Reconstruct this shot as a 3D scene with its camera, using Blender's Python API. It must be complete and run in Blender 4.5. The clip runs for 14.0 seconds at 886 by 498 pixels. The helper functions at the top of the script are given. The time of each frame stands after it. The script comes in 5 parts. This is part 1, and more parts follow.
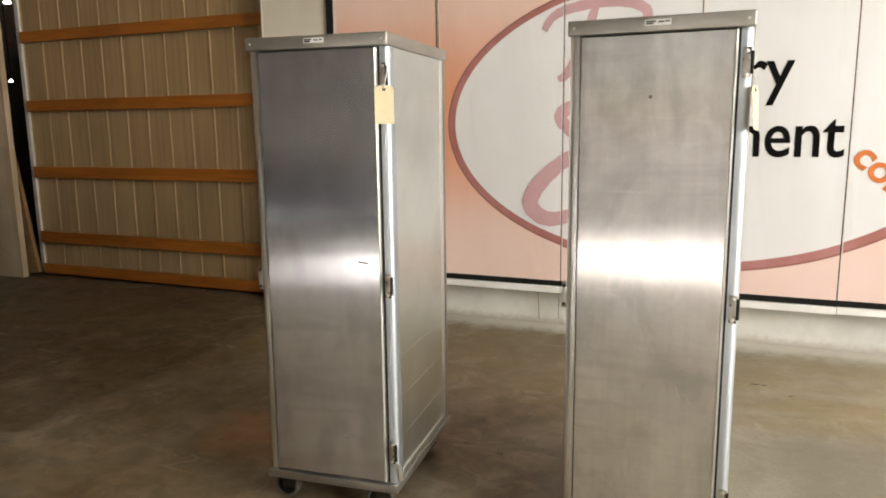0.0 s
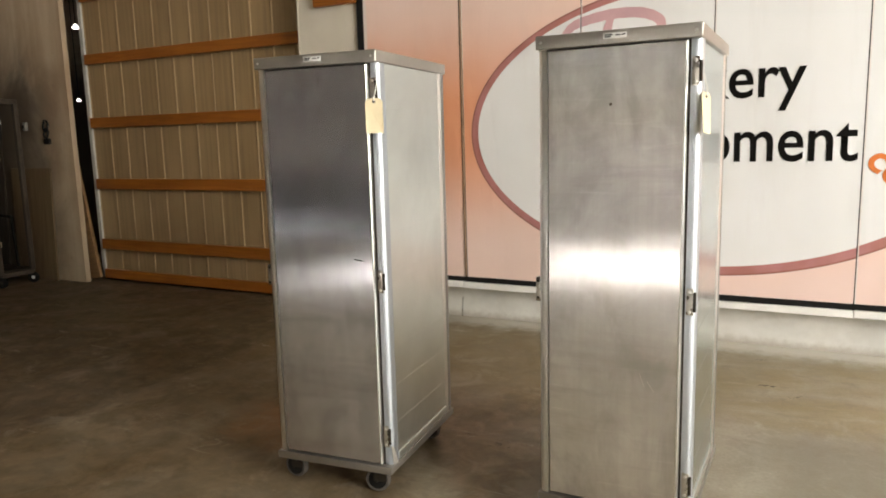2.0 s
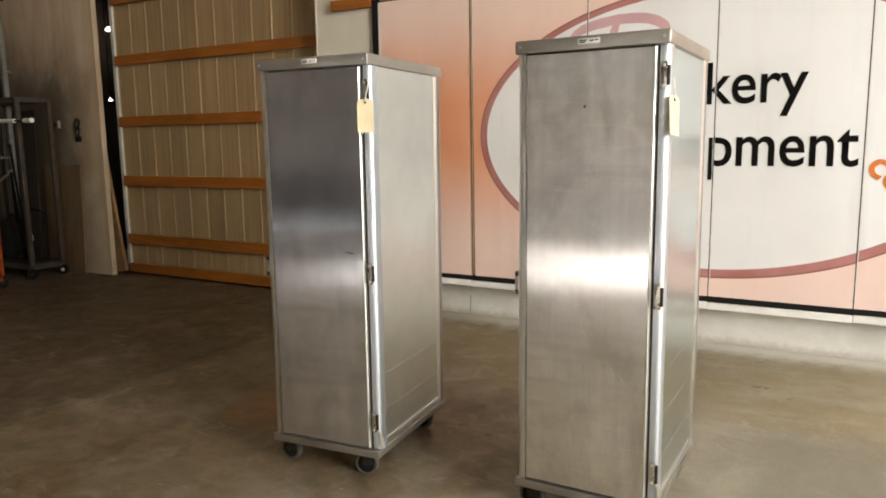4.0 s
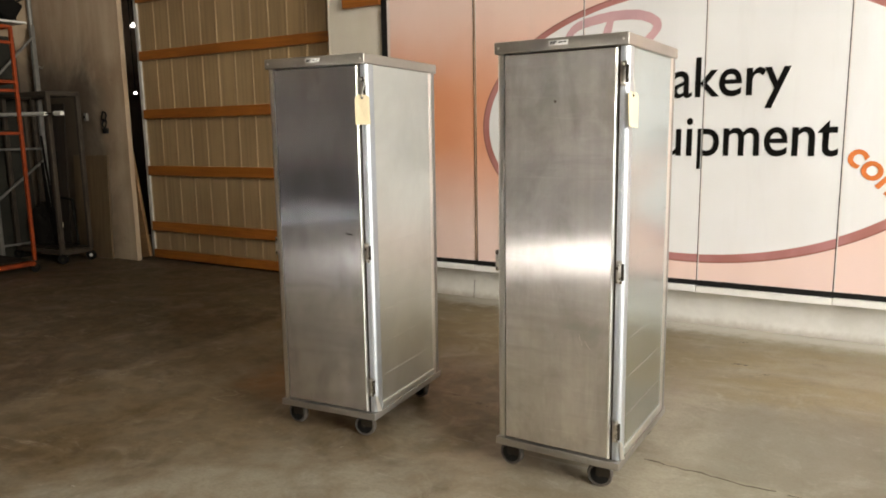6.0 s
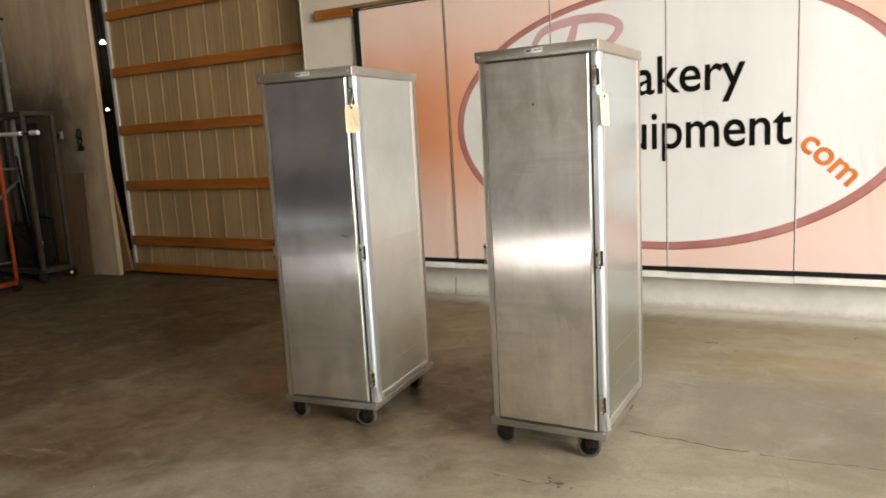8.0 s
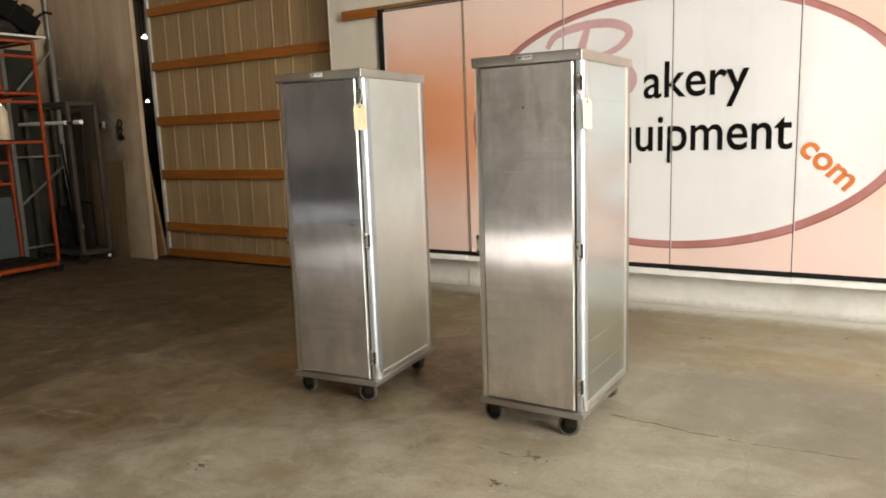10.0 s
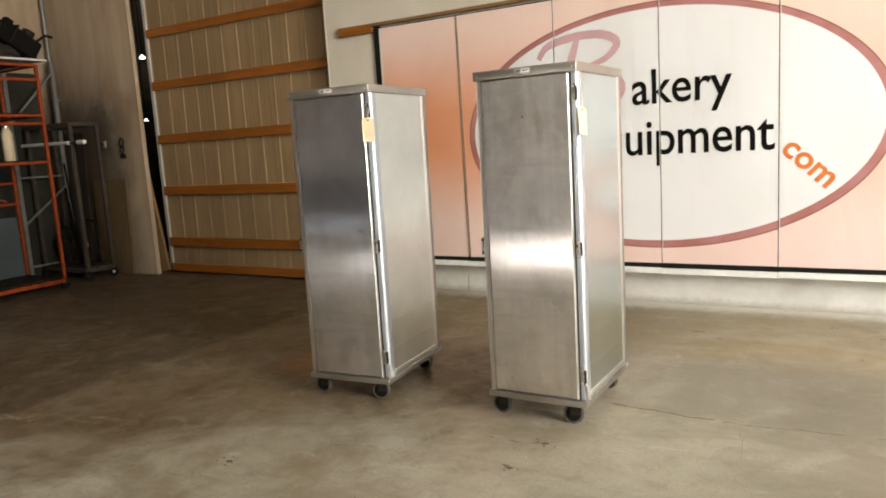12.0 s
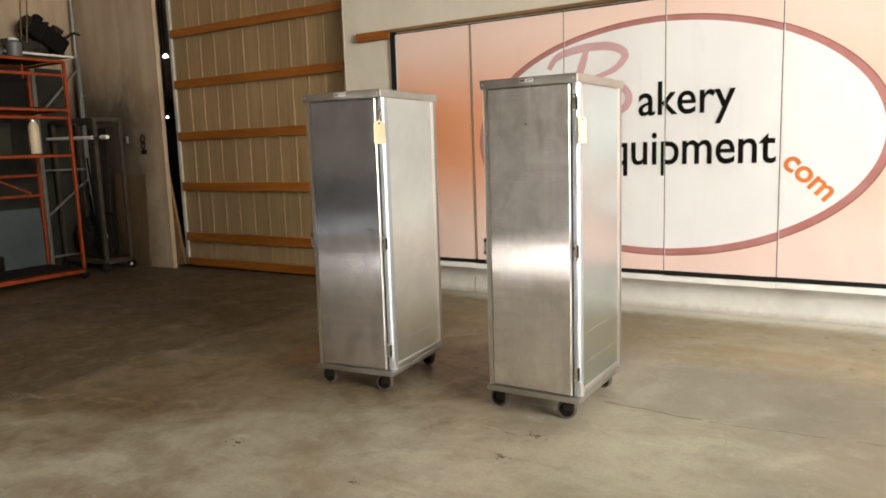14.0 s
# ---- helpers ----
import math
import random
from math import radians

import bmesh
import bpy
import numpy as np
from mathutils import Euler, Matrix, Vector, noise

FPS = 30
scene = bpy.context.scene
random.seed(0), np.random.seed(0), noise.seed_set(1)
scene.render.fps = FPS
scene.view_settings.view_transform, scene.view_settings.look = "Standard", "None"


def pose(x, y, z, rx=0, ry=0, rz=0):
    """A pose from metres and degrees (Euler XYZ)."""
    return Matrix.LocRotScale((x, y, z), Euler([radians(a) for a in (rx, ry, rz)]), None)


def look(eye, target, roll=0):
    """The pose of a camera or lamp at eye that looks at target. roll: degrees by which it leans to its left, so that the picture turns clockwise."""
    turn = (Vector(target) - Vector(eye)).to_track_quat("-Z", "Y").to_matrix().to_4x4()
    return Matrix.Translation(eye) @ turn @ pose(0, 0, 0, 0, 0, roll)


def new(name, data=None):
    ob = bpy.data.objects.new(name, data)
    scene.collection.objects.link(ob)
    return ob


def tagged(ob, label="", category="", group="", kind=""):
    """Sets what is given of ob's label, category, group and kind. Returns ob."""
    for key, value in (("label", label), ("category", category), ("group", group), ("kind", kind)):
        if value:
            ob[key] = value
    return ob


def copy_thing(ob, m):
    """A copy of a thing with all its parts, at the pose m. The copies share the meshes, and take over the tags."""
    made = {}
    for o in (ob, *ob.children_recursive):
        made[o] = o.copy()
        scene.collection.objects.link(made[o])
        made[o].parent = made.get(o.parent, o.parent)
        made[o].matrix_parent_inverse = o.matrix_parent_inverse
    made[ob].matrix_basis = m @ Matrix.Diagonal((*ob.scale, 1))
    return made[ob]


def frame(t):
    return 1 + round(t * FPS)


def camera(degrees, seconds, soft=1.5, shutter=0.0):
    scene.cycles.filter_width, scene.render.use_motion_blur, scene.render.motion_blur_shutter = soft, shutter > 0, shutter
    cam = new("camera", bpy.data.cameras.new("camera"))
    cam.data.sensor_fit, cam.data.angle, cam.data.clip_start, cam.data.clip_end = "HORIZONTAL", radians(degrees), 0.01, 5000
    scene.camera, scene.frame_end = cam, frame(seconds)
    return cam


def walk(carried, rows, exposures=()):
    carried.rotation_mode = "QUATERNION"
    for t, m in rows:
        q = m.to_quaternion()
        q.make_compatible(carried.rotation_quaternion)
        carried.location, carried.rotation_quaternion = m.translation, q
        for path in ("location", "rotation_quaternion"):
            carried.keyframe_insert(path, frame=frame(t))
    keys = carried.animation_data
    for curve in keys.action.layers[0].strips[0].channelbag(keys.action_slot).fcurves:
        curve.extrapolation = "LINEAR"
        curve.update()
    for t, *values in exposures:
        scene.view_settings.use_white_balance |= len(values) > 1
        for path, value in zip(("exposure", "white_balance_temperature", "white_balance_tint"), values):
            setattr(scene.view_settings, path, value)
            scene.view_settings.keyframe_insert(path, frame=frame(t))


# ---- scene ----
# ---- camera, light and plan numbers ----
SOFT = 1.8
EXPOSURES = [(0.0, 5.73), (3.0, 5.72), (7.0, 5.74), (14.0, 5.85)]
SUN_AZ, SUN_EL, SUN_POWER, SKY_POWER = 110.0, 31.0, 2.3, 0.05
BAY_WATTS = 22.0
BAY_SILL = 1.3
LEFT, RIGHT, REAR, WALL = -8.13, 7.8, -5.8, 5.06
EAST, STEP = 1.9, -2.5
ADDED_DOOR = (-7.2, -5.8)
SIDE, SIDE_TOP = (-4.55, -3.50), 2.70
BAY, BAY_TOP = (-2.3, 1.9), 5.4
COLUMN_EDGE, JAMB = -6.45, -3.405
cam = camera(63.2, 14.0, soft=SOFT)
PATH = [
    (0, (0.185, 0.096, 1.469), (-0.567, 1.918, 1.129), -0.7),
    (0.5, (0.296, 0.093, 1.464), (-0.519, 1.889, 1.138), -0.5),
    (1, (0.38, 0.076, 1.454), (-0.479, 1.855, 1.143), -0.8),
    (1.5, (0.457, 0.047, 1.446), (-0.429, 1.814, 1.143), -1.0),
    (2, (0.523, 0.011, 1.452), (-0.383, 1.767, 1.146), -1.5),
    (2.5, (0.56, 0.007, 1.451), (-0.353, 1.759, 1.143), -1.6),
    (3, (0.608, 0.022, 1.442), (-0.335, 1.759, 1.136), -0.8),
    (5.5, (0.954, -0.178, 1.431), (-0.065, 1.517, 1.136), -1.2),
    (6, (1.009, -0.22, 1.433), (-0.02, 1.465, 1.115), -0.9),
    (6.5, (1.022, -0.254, 1.432), (0.0, 1.436, 1.118), -1.5),
    (7, (1.031, -0.314, 1.437), (0.024, 1.385, 1.122), -2.5),
    (7.5, (1.039, -0.397, 1.441), (0.041, 1.308, 1.13), -3.2),
    (8, (1.045, -0.46, 1.442), (0.086, 1.266, 1.129), -3.2),
    (10.5, (1.397, -0.645, 1.448), (0.341, 1.024, 1.134), -2.0),
    (11, (1.417, -0.696, 1.445), (0.36, 0.975, 1.146), -2.3),
    (11.5, (1.405, -0.772, 1.446), (0.367, 0.911, 1.15), -3.1),
    (12, (1.383, -0.842, 1.446), (0.362, 0.853, 1.154), -3.5),
    (12.5, (1.375, -0.891, 1.444), (0.369, 0.815, 1.162), -3.8),
    (13, (1.387, -0.911, 1.442), (0.379, 0.796, 1.173), -3.5),
    (13.5, (1.442, -0.946, 1.438), (0.421, 0.749, 1.148), -2.0),
    (14, (1.52, -0.973, 1.439), (0.467, 0.705, 1.162), -1.9),
]
walk(cam, [(t, look(eye, target, roll)) for t, eye, target, roll in PATH], EXPOSURES)


# ---- world, sun, large lights ----
world = bpy.data.worlds.new("sky")
scene.world = world
world.use_nodes = True
wn = world.node_tree.nodes
sky = wn.new("ShaderNodeTexSky")
sky.sky_type = "NISHITA"
sky.sun_disc = False
sky.sun_elevation = radians(SUN_EL)
sky.sun_rotation = radians(SUN_AZ)
world.node_tree.links.new(sky.outputs[0], wn["Background"].inputs[0])
wn["Background"].inputs[1].default_value = SKY_POWER

# the sun stands outside the side doorway and throws a long patch on the floor
sun_data = bpy.data.lights.new("sun", "SUN")
sun_data.energy = SUN_POWER
sun_data.angle = radians(0.6)
sun_data.color = (1.0, 0.98, 0.95)
sun = new("sun", sun_data)
to_sun = Vector((math.sin(radians(SUN_AZ)) * math.cos(radians(SUN_EL)), math.cos(radians(SUN_AZ)) * math.cos(radians(SUN_EL)), math.sin(radians(SUN_EL))))
sun.matrix_world = look(to_sun * 30, (0, 0, 0))


def opening_light(name, eye, target, wide, high, watts, colour):
    """The sky's light in an open doorway."""
    d = bpy.data.lights.new(name, "AREA")
    d.shape, d.size, d.size_y, d.energy, d.color = "RECTANGLE", wide, high, watts, colour
    o = new(name, d)
    o.matrix_world = look(eye, target)
    return o


BAY_Y, BAY_Z = (BAY[0] + BAY[1]) / 2, (BAY_SILL + BAY_TOP) / 2
opening_light("bay_daylight", (RIGHT - 0.03, BAY_Y, BAY_Z), (0, BAY_Y, BAY_Z - 0.3), BAY[1] - BAY[0], BAY_TOP - BAY_SILL, BAY_WATTS, (1.0, 0.942, 0.826))


# ---- node helpers and materials ----
class Nodes:
    """Short-hand for building a node material."""

    def __init__(self, name):
        self.m = bpy.data.materials.new(name)
        self.m.use_nodes = True
        self.t = self.m.node_tree
        self.bsdf = self.t.nodes["Principled BSDF"]

    def put(self, socket, value):
        if isinstance(value, bpy.types.NodeSocket):
            self.t.links.new(value, socket)
        elif value is not None:
            socket.default_value = (*value, 1) if isinstance(value, tuple) and len(value) == 3 and socket.type == "RGBA" else value

    def node(self, kind, **inputs):
        n = self.t.nodes.new("ShaderNode" + kind)
        for k, v in inputs.items():
            self.put(n.inputs[k], v)
        return n.outputs[0]

    def math(self, op, a, b=None, c=None, clamp=False):
        n = self.t.nodes.new("ShaderNodeMath")
        n.operation, n.use_clamp = op, clamp
        for s, v in zip(n.inputs, (a, b, c)):
            self.put(s, v)
        return n.outputs[0]

    def mix(self, f, a, b, mode="MIX"):
        n = self.t.nodes.new("ShaderNodeMix")
        n.data_type, n.blend_type = "RGBA", mode
        self.put(n.inputs[0], f), self.put(n.inputs[6], a), self.put(n.inputs[7], b)
        return n.outputs[2]

    def coords(self, which="Object", scale=(1, 1, 1), rot=(0, 0, 0)):
        n = self.t.nodes.new("ShaderNodeTexCoord")
        return self.mapped(n.outputs[which], scale, rot)

    def mapped(self, v, scale=(1, 1, 1), rot=(0, 0, 0)):
        m = self.t.nodes.new("ShaderNodeMapping")
        self.t.links.new(v, m.inputs[0])
        m.inputs["Scale"].default_value, m.inputs["Rotation"].default_value = scale, rot
        return m.outputs[0]

    def world_place(self, scale=(1, 1, 1)):
        return self.mapped(self.t.nodes.new("ShaderNodeNewGeometry").outputs["Position"], scale)

    def noise(self, v, scale, detail=4, rough=0.55, distort=0.0):
        return self.node("TexNoise", Vector=v, Scale=scale, Detail=detail, Roughness=rough, Distortion=distort)

    def ramp(self, f, lo, hi, to_lo=0.0, to_hi=1.0, smooth=True):
        n = self.t.nodes.new("ShaderNodeMapRange")
        n.interpolation_type = "SMOOTHSTEP" if smooth else "LINEAR"
        for k, v in (("Value", f), ("From Min", lo), ("From Max", hi), ("To Min", to_lo), ("To Max", to_hi)):
            self.put(n.inputs[k], v)
        return n.outputs[0]

    def split(self, v):
        n = self.t.nodes.new("ShaderNodeSeparateXYZ")
        self.t.links.new(v, n.inputs[0])
        return n.outputs

    def bump(self, h, strength, distance, before=None):
        n = self.t.nodes.new("ShaderNodeBump")
        n.inputs["Strength"].default_value, n.inputs["Distance"].default_value = strength, distance
        self.put(n.inputs["Height"], h)
        if before is not None:
            self.put(n.inputs["Normal"], before)
        return n.outputs[0]

    def done(self, colour=None, rough=None, metal=None, normal=None, **more):
        for k, v in (("Base Color", colour), ("Roughness", rough), ("Metallic", metal), ("Normal", normal), *more.items()):
            self.put(self.bsdf.inputs[k.replace("_", " ")], v)
        return self.m


def plain(name, colour, rough=0.5, metal=0.0, vary=0.12, scale=9.0, relief=0.15, gloss=0.5):
    """Paint, plastic or metal with mottling at two scales and fine relief."""
    n = Nodes(name)
    v = n.coords()
    a, b = n.noise(v, scale), n.noise(v, scale * 9, 3)
    dark = tuple(c * (1 - vary * 2) for c in colour)
    col = n.mix(n.ramp(a, 0.3, 0.7), dark, colour)
    col = n.mix(n.math("MULTIPLY", n.ramp(b, 0.45, 0.75), vary), col, tuple(min(1, c * 1.25) for c in colour))
    return n.done(col, n.ramp(a, 0.3, 0.7, rough * 0.85, min(1, rough * 1.2)), metal, n.bump(b, relief, 0.002), Specular_IOR_Level=gloss)


def make_sheet_aluminium(name, tint, lo, hi, brush, cloud, streak, dent=0.0, dull=0.0, spread=0.0):
    """Mill-finish sheet: fine brushing, cloudy dull patches and long scuffs."""
    n = Nodes(name)
    v = n.coords()
    lines = n.noise(n.mapped(v, brush), 1.0, 3, 0.6)
    cloudy = n.noise(v, 2.6, 5, 0.6, 0.4)
    patches = n.noise(n.mapped(v, (1.5, 1.5, 3.0)), 1.4, 2, 0.5, 0.2)
    scuffs = n.ramp(n.noise(n.mapped(v, (2, 2, 30), (0, 0.5, 0)), 1.3, 5, 0.6, 0.6), 0.70, 0.80)
    col = n.mix(n.ramp(cloudy, 0.3, 0.72), tuple(c * (1 - cloud) for c in tint), tint)
    col = n.mix(n.math("MULTIPLY", scuffs, streak), col, tuple(min(1, c * 1.15) for c in tint))
    rough = n.ramp(n.math("ADD", n.math("MULTIPLY", patches, 0.85), n.math("MULTIPLY", lines, 0.15)), 0.3, 0.7, lo, hi)
    nor = n.bump(n.noise(v, 2.3, 1, 0.4), dent, 0.012) if dent else None
    if dull:
        # an oxidised film over the brushed metal scatters part of the reflection widely
        film = n.t.nodes.new("ShaderNodeBsdfAnisotropic")
        film.distribution = "GGX"
        n.put(film.inputs["Color"], col)
        film.inputs["Roughness"].default_value = 0.44
        both = n.t.nodes.new("ShaderNodeMixShader")
        n.put(both.inputs[0], n.ramp(cloudy, 0.3, 0.7, dull * 0.85, min(1, dull * 1.15)))
        n.t.links.new(n.bsdf.outputs[0], both.inputs[1])
        n.t.links.new(film.outputs[0], both.inputs[2])
        n.t.links.new(both.outputs[0], n.t.nodes["Material Output"].inputs[0])
    if spread:
        # fine upright brushing spreads the reflection sideways; handling marks cloud it in blots and streaks
        along = n.t.nodes.new("ShaderNodeTangent")
        along.direction_type, along.axis = "RADIAL", "Z"
        brushed = n.t.nodes.new("ShaderNodeBsdfAnisotropic")
        brushed.distribution = "BECKMANN"
        brushed.inputs["Anisotropy"].default_value = -spread
        n.put(brushed.inputs["Tangent"], along.outputs[0])
        n.t.links.new(brushed.outputs[0], both.inputs[1])
        ob = n.t.nodes.new("ShaderNodeObjectInfo")
        w = n.t.nodes.new("ShaderNodeVectorMath")
        n.t.links.new(v, w.inputs[0])
        n.put(w.inputs[1], n.math("MULTIPLY", ob.outputs["Random"], 9.0))
        u = w.outputs[0]
        streaks = n.noise(n.mapped(u, (38, 38, 0.9)), 1.0, 4, 0.6, 0.3)
        blots = n.noise(n.mapped(u, (3.2, 3.2, 1.6)), 2.0, 6, 0.62, 0.7)
        wipes = n.noise(n.mapped(u, (1.0, 1.0, 9.0), (0, 0.12, 0)), 1.3, 5, 0.6, 0.4)
        col = n.mix(n.ramp(streaks, 0.35, 0.7, 0.0, 0.16), col, tuple(c * 0.55 for c in tint))
        col = n.mix(n.ramp(blots, 0.42, 0.66, 0.0, 0.44), col, tuple(c * 0.52 for c in tint))
        col = n.mix(n.ramp(wipes, 0.50, 0.68, 0.0, 0.36), col, tuple(c * 0.60 for c in tint))
        rubs = n.ramp(n.noise(n.mapped(u, (1.6, 1.6, 17.0), (0, 0.06, 0)), 1.5, 6, 0.62, 0.5), 0.56, 0.80, 0.0, 0.08)
        n.put(both.inputs[0], n.math("ADD", n.ramp(cloudy, 0.3, 0.7, dull * 0.85, min(1, dull * 1.15)), rubs))
        rough = n.math("ADD", rough, n.ramp(blots, 0.35, 0.7, -0.003, 0.006))
        n.put(film.inputs["Color"], col)
        n.put(brushed.inputs["Color"], col)
        n.put(brushed.inputs["Roughness"], rough)
    return n.done(col, rough, 1.0, nor)


def make_concrete():
    """Old slabs poured in bays: a grimy brown bay to the west, darkened for the dimness there, ochre sealer along the
    north wall, grey worn bays before it.
    """
    n = Nodes("floor_concrete")
    v = n.world_place()
    x, y, z = n.split(v)
    large, mid, fine, grit = n.noise(v, 0.42, 5, 0.6, 0.6), n.noise(v, 1.5, 7, 0.66, 0.7), n.noise(v, 7.5, 6, 0.7, 0.4), n.noise(v, 70, 3, 0.6)
    wander = n.math("SUBTRACT", mid, 0.5)
    col = n.mix(n.ramp(large, 0.34, 0.64), (0.335, 0.298, 0.226), (0.425, 0.392, 0.316))
    col = n.mix(n.ramp(mid, 0.42, 0.66, 0, 0.5), col, (0.48, 0.452, 0.378))
    # long soft sweeps left by the broom and by wheels
    sweep = n.noise(n.mapped(v, (0.55, 1.7, 1), (0, 0, 0.55)), 1.5, 6, 0.6, 0.9)
    col = n.mix(n.ramp(sweep, 0.46, 0.66, 0, 0.55), col, (0.245, 0.198, 0.130))
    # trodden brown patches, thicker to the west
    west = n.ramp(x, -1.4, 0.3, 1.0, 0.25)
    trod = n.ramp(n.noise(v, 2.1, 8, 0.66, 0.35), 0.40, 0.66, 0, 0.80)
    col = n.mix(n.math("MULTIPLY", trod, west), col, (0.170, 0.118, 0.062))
    # brown film in the middle bay, up to its edge in front of the racks
    film = n.ramp(n.math("ADD", n.math("ADD", y, n.ramp(x, -2.4, -0.9, 1.3, 0.0)), n.math("MULTIPLY", wander, 2.2)), 1.7, 2.7)
    film = n.math("MULTIPLY", film, n.ramp(n.math("ADD", x, n.math("MULTIPLY", wander, 0.8)), -0.35, 0.25, 1, 0))
    film = n.math("MULTIPLY", film, n.ramp(n.noise(v, 1.1, 6, 0.62, 0.7), 0.30, 0.62, 0.55, 1.0))
    col = n.mix(film, col, n.mix(n.ramp(fine, 0.36, 0.66), (0.090, 0.056, 0.021), (0.172, 0.118, 0.056)))
    # ochre sealer left in a broad belt before the north wall
    belt = n.math("ADD", y, n.math("MULTIPLY", wander, 0.9))
    blot = n.math("MULTIPLY", n.ramp(belt, 3.45, 4.0), n.ramp(n.noise(n.mapped(v, (0.6, 2.2, 1)), 1.3, 6, 0.62, 0.8), 0.34, 0.62, 0.45, 1.0))
    col = n.mix(n.math("MULTIPLY", blot, 0.88), col, n.mix(n.ramp(x, -0.6, 1.0), (0.185, 0.138, 0.060), (0.285, 0.232, 0.118)))
    # grey worn bay between the sealer and the joint, paler scrubbed bay south of it
    east = n.ramp(n.math("ADD", x, n.math("MULTIPLY", wander, 0.7)), 0.0, 0.55)
    grey = n.math("MULTIPLY", n.ramp(belt, 3.95, 3.45), n.ramp(y, 2.74, 2.78))
    col = n.mix(n.math("MULTIPLY", n.math("MULTIPLY", grey, east), 0.82), col, (0.188, 0.172, 0.128))
    pale = n.math("MULTIPLY", n.ramp(y, 2.78, 2.74), n.ramp(y, 0.2, 1.4))
    col = n.mix(n.math("MULTIPLY", n.math("MULTIPLY", pale, east), 0.70), col, n.mix(n.ramp(sweep, 0.40, 0.62), (0.335, 0.316, 0.246), (0.248, 0.233, 0.174)))
    drab = n.ramp(n.math("ADD", x, n.math("MULTIPLY", wander, 0.9)), 0.80, 1.35, 0, 0.85)
    col = n.mix(n.math("MULTIPLY", drab, n.ramp(belt, 3.95, 3.45)), col, (0.188, 0.174, 0.130))
    # rusty stain beside the first rack
    dx, dy = n.math("ADD", x, 1.82), n.math("SUBTRACT", y, 2.80)
    stain = n.math("SQRT", n.math("ADD", n.math("MULTIPLY", dx, dx), n.math("MULTIPLY", n.math("MULTIPLY", dy, dy), 1.8)))
    stain = n.ramp(n.math("ADD", stain, n.math("MULTIPLY", n.math("SUBTRACT", n.noise(v, 4.2, 7, 0.65, 0.5), 0.5), 0.9)), 0.12, 0.52, 0.75, 0)
    col = n.mix(stain, col, (0.300, 0.150, 0.055))
    # grimy bay west of the joint, ragged margin, with the light's falloff painted in
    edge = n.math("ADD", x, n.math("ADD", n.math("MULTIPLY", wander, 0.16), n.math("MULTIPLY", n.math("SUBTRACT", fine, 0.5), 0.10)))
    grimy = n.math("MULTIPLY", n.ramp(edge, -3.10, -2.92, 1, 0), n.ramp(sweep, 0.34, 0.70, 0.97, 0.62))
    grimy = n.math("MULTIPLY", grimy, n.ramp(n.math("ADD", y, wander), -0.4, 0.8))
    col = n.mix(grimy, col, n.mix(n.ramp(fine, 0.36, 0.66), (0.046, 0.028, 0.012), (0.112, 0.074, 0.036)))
    # pale scrapes, more of them along the joint, and fine scratches
    near = n.ramp(n.math("ABSOLUTE", n.math("ADD", x, 2.98)), 0.02, 0.20, 0.5, 0.0)
    scrape = n.ramp(n.noise(n.mapped(v, (1.0, 3.2, 1), (0, 0, 0.5)), 1.9, 10, 0.80, 0.6), 0.57, 0.70)
    col = n.mix(n.math("MULTIPLY", scrape, n.math("ADD", near, n.ramp(x, -0.4, 1.2, 0.50, 0.22))), col, (0.56, 0.53, 0.45))
    scratch = n.ramp(n.noise(n.mapped(v, (1.2, 26, 1), (0, 0, 0.75)), 1.0, 4, 0.6, 0.8), 0.68, 0.74)
    col = n.mix(n.math("MULTIPLY", scratch, 0.3), col, (0.58, 0.55, 0.48))
    mottle = n.noise(v, 3.4, 9, 0.70, 0.9)
    col = n.mix(n.ramp(mottle, 0.50, 0.68, 0, 0.34), col, (0.150, 0.125, 0.088))
    col = n.mix(n.ramp(mottle, 0.48, 0.32, 0, 0.24), col, (0.47, 0.44, 0.365))
    speck = n.ramp(n.noise(v, 6.3, 4, 0.65, 0.9), 0.66, 0.76)
    col = n.mix(n.math("MULTIPLY", speck, 0.45), col, (0.12, 0.095, 0.065))
    col = n.mix(n.ramp(fine, 0.50, 0.72, 0, 0.42), col, (0.185, 0.148, 0.10))
    col = n.mix(n.ramp(grit, 0.35, 0.75, 0, 0.26), col, (0.14, 0.118, 0.088))
    # pale dust and paint along the foot of the north wall
    dust = n.ramp(n.math("ADD", y, n.math("MULTIPLY", fine, 0.35)), 5.05, 5.30)
    col = n.mix(n.math("MULTIPLY", n.math("MULTIPLY", dust, 0.8), n.ramp(x, -3.2, -1.0)), col, (0.66, 0.645, 0.59))
    # unseen southern floor painted pale to brighten what the rack doors reflect
    bright_floor = n.ramp(n.math("ADD", y, n.math("MULTIPLY", mid, 0.6)), -1.2, 0.1, 1, 0)
    col = n.mix(n.math("MULTIPLY", bright_floor, 0.8), col, n.mix(fine, (0.58, 0.565, 0.535), (0.68, 0.665, 0.64)))
    rough = n.ramp(mid, 0.3, 0.7, 0.38, 0.62)
    nor = n.bump(grit, 0.10, 0.002, n.bump(fine, 0.12, 0.004))
    return n.done(col, rough, 0.0, nor)


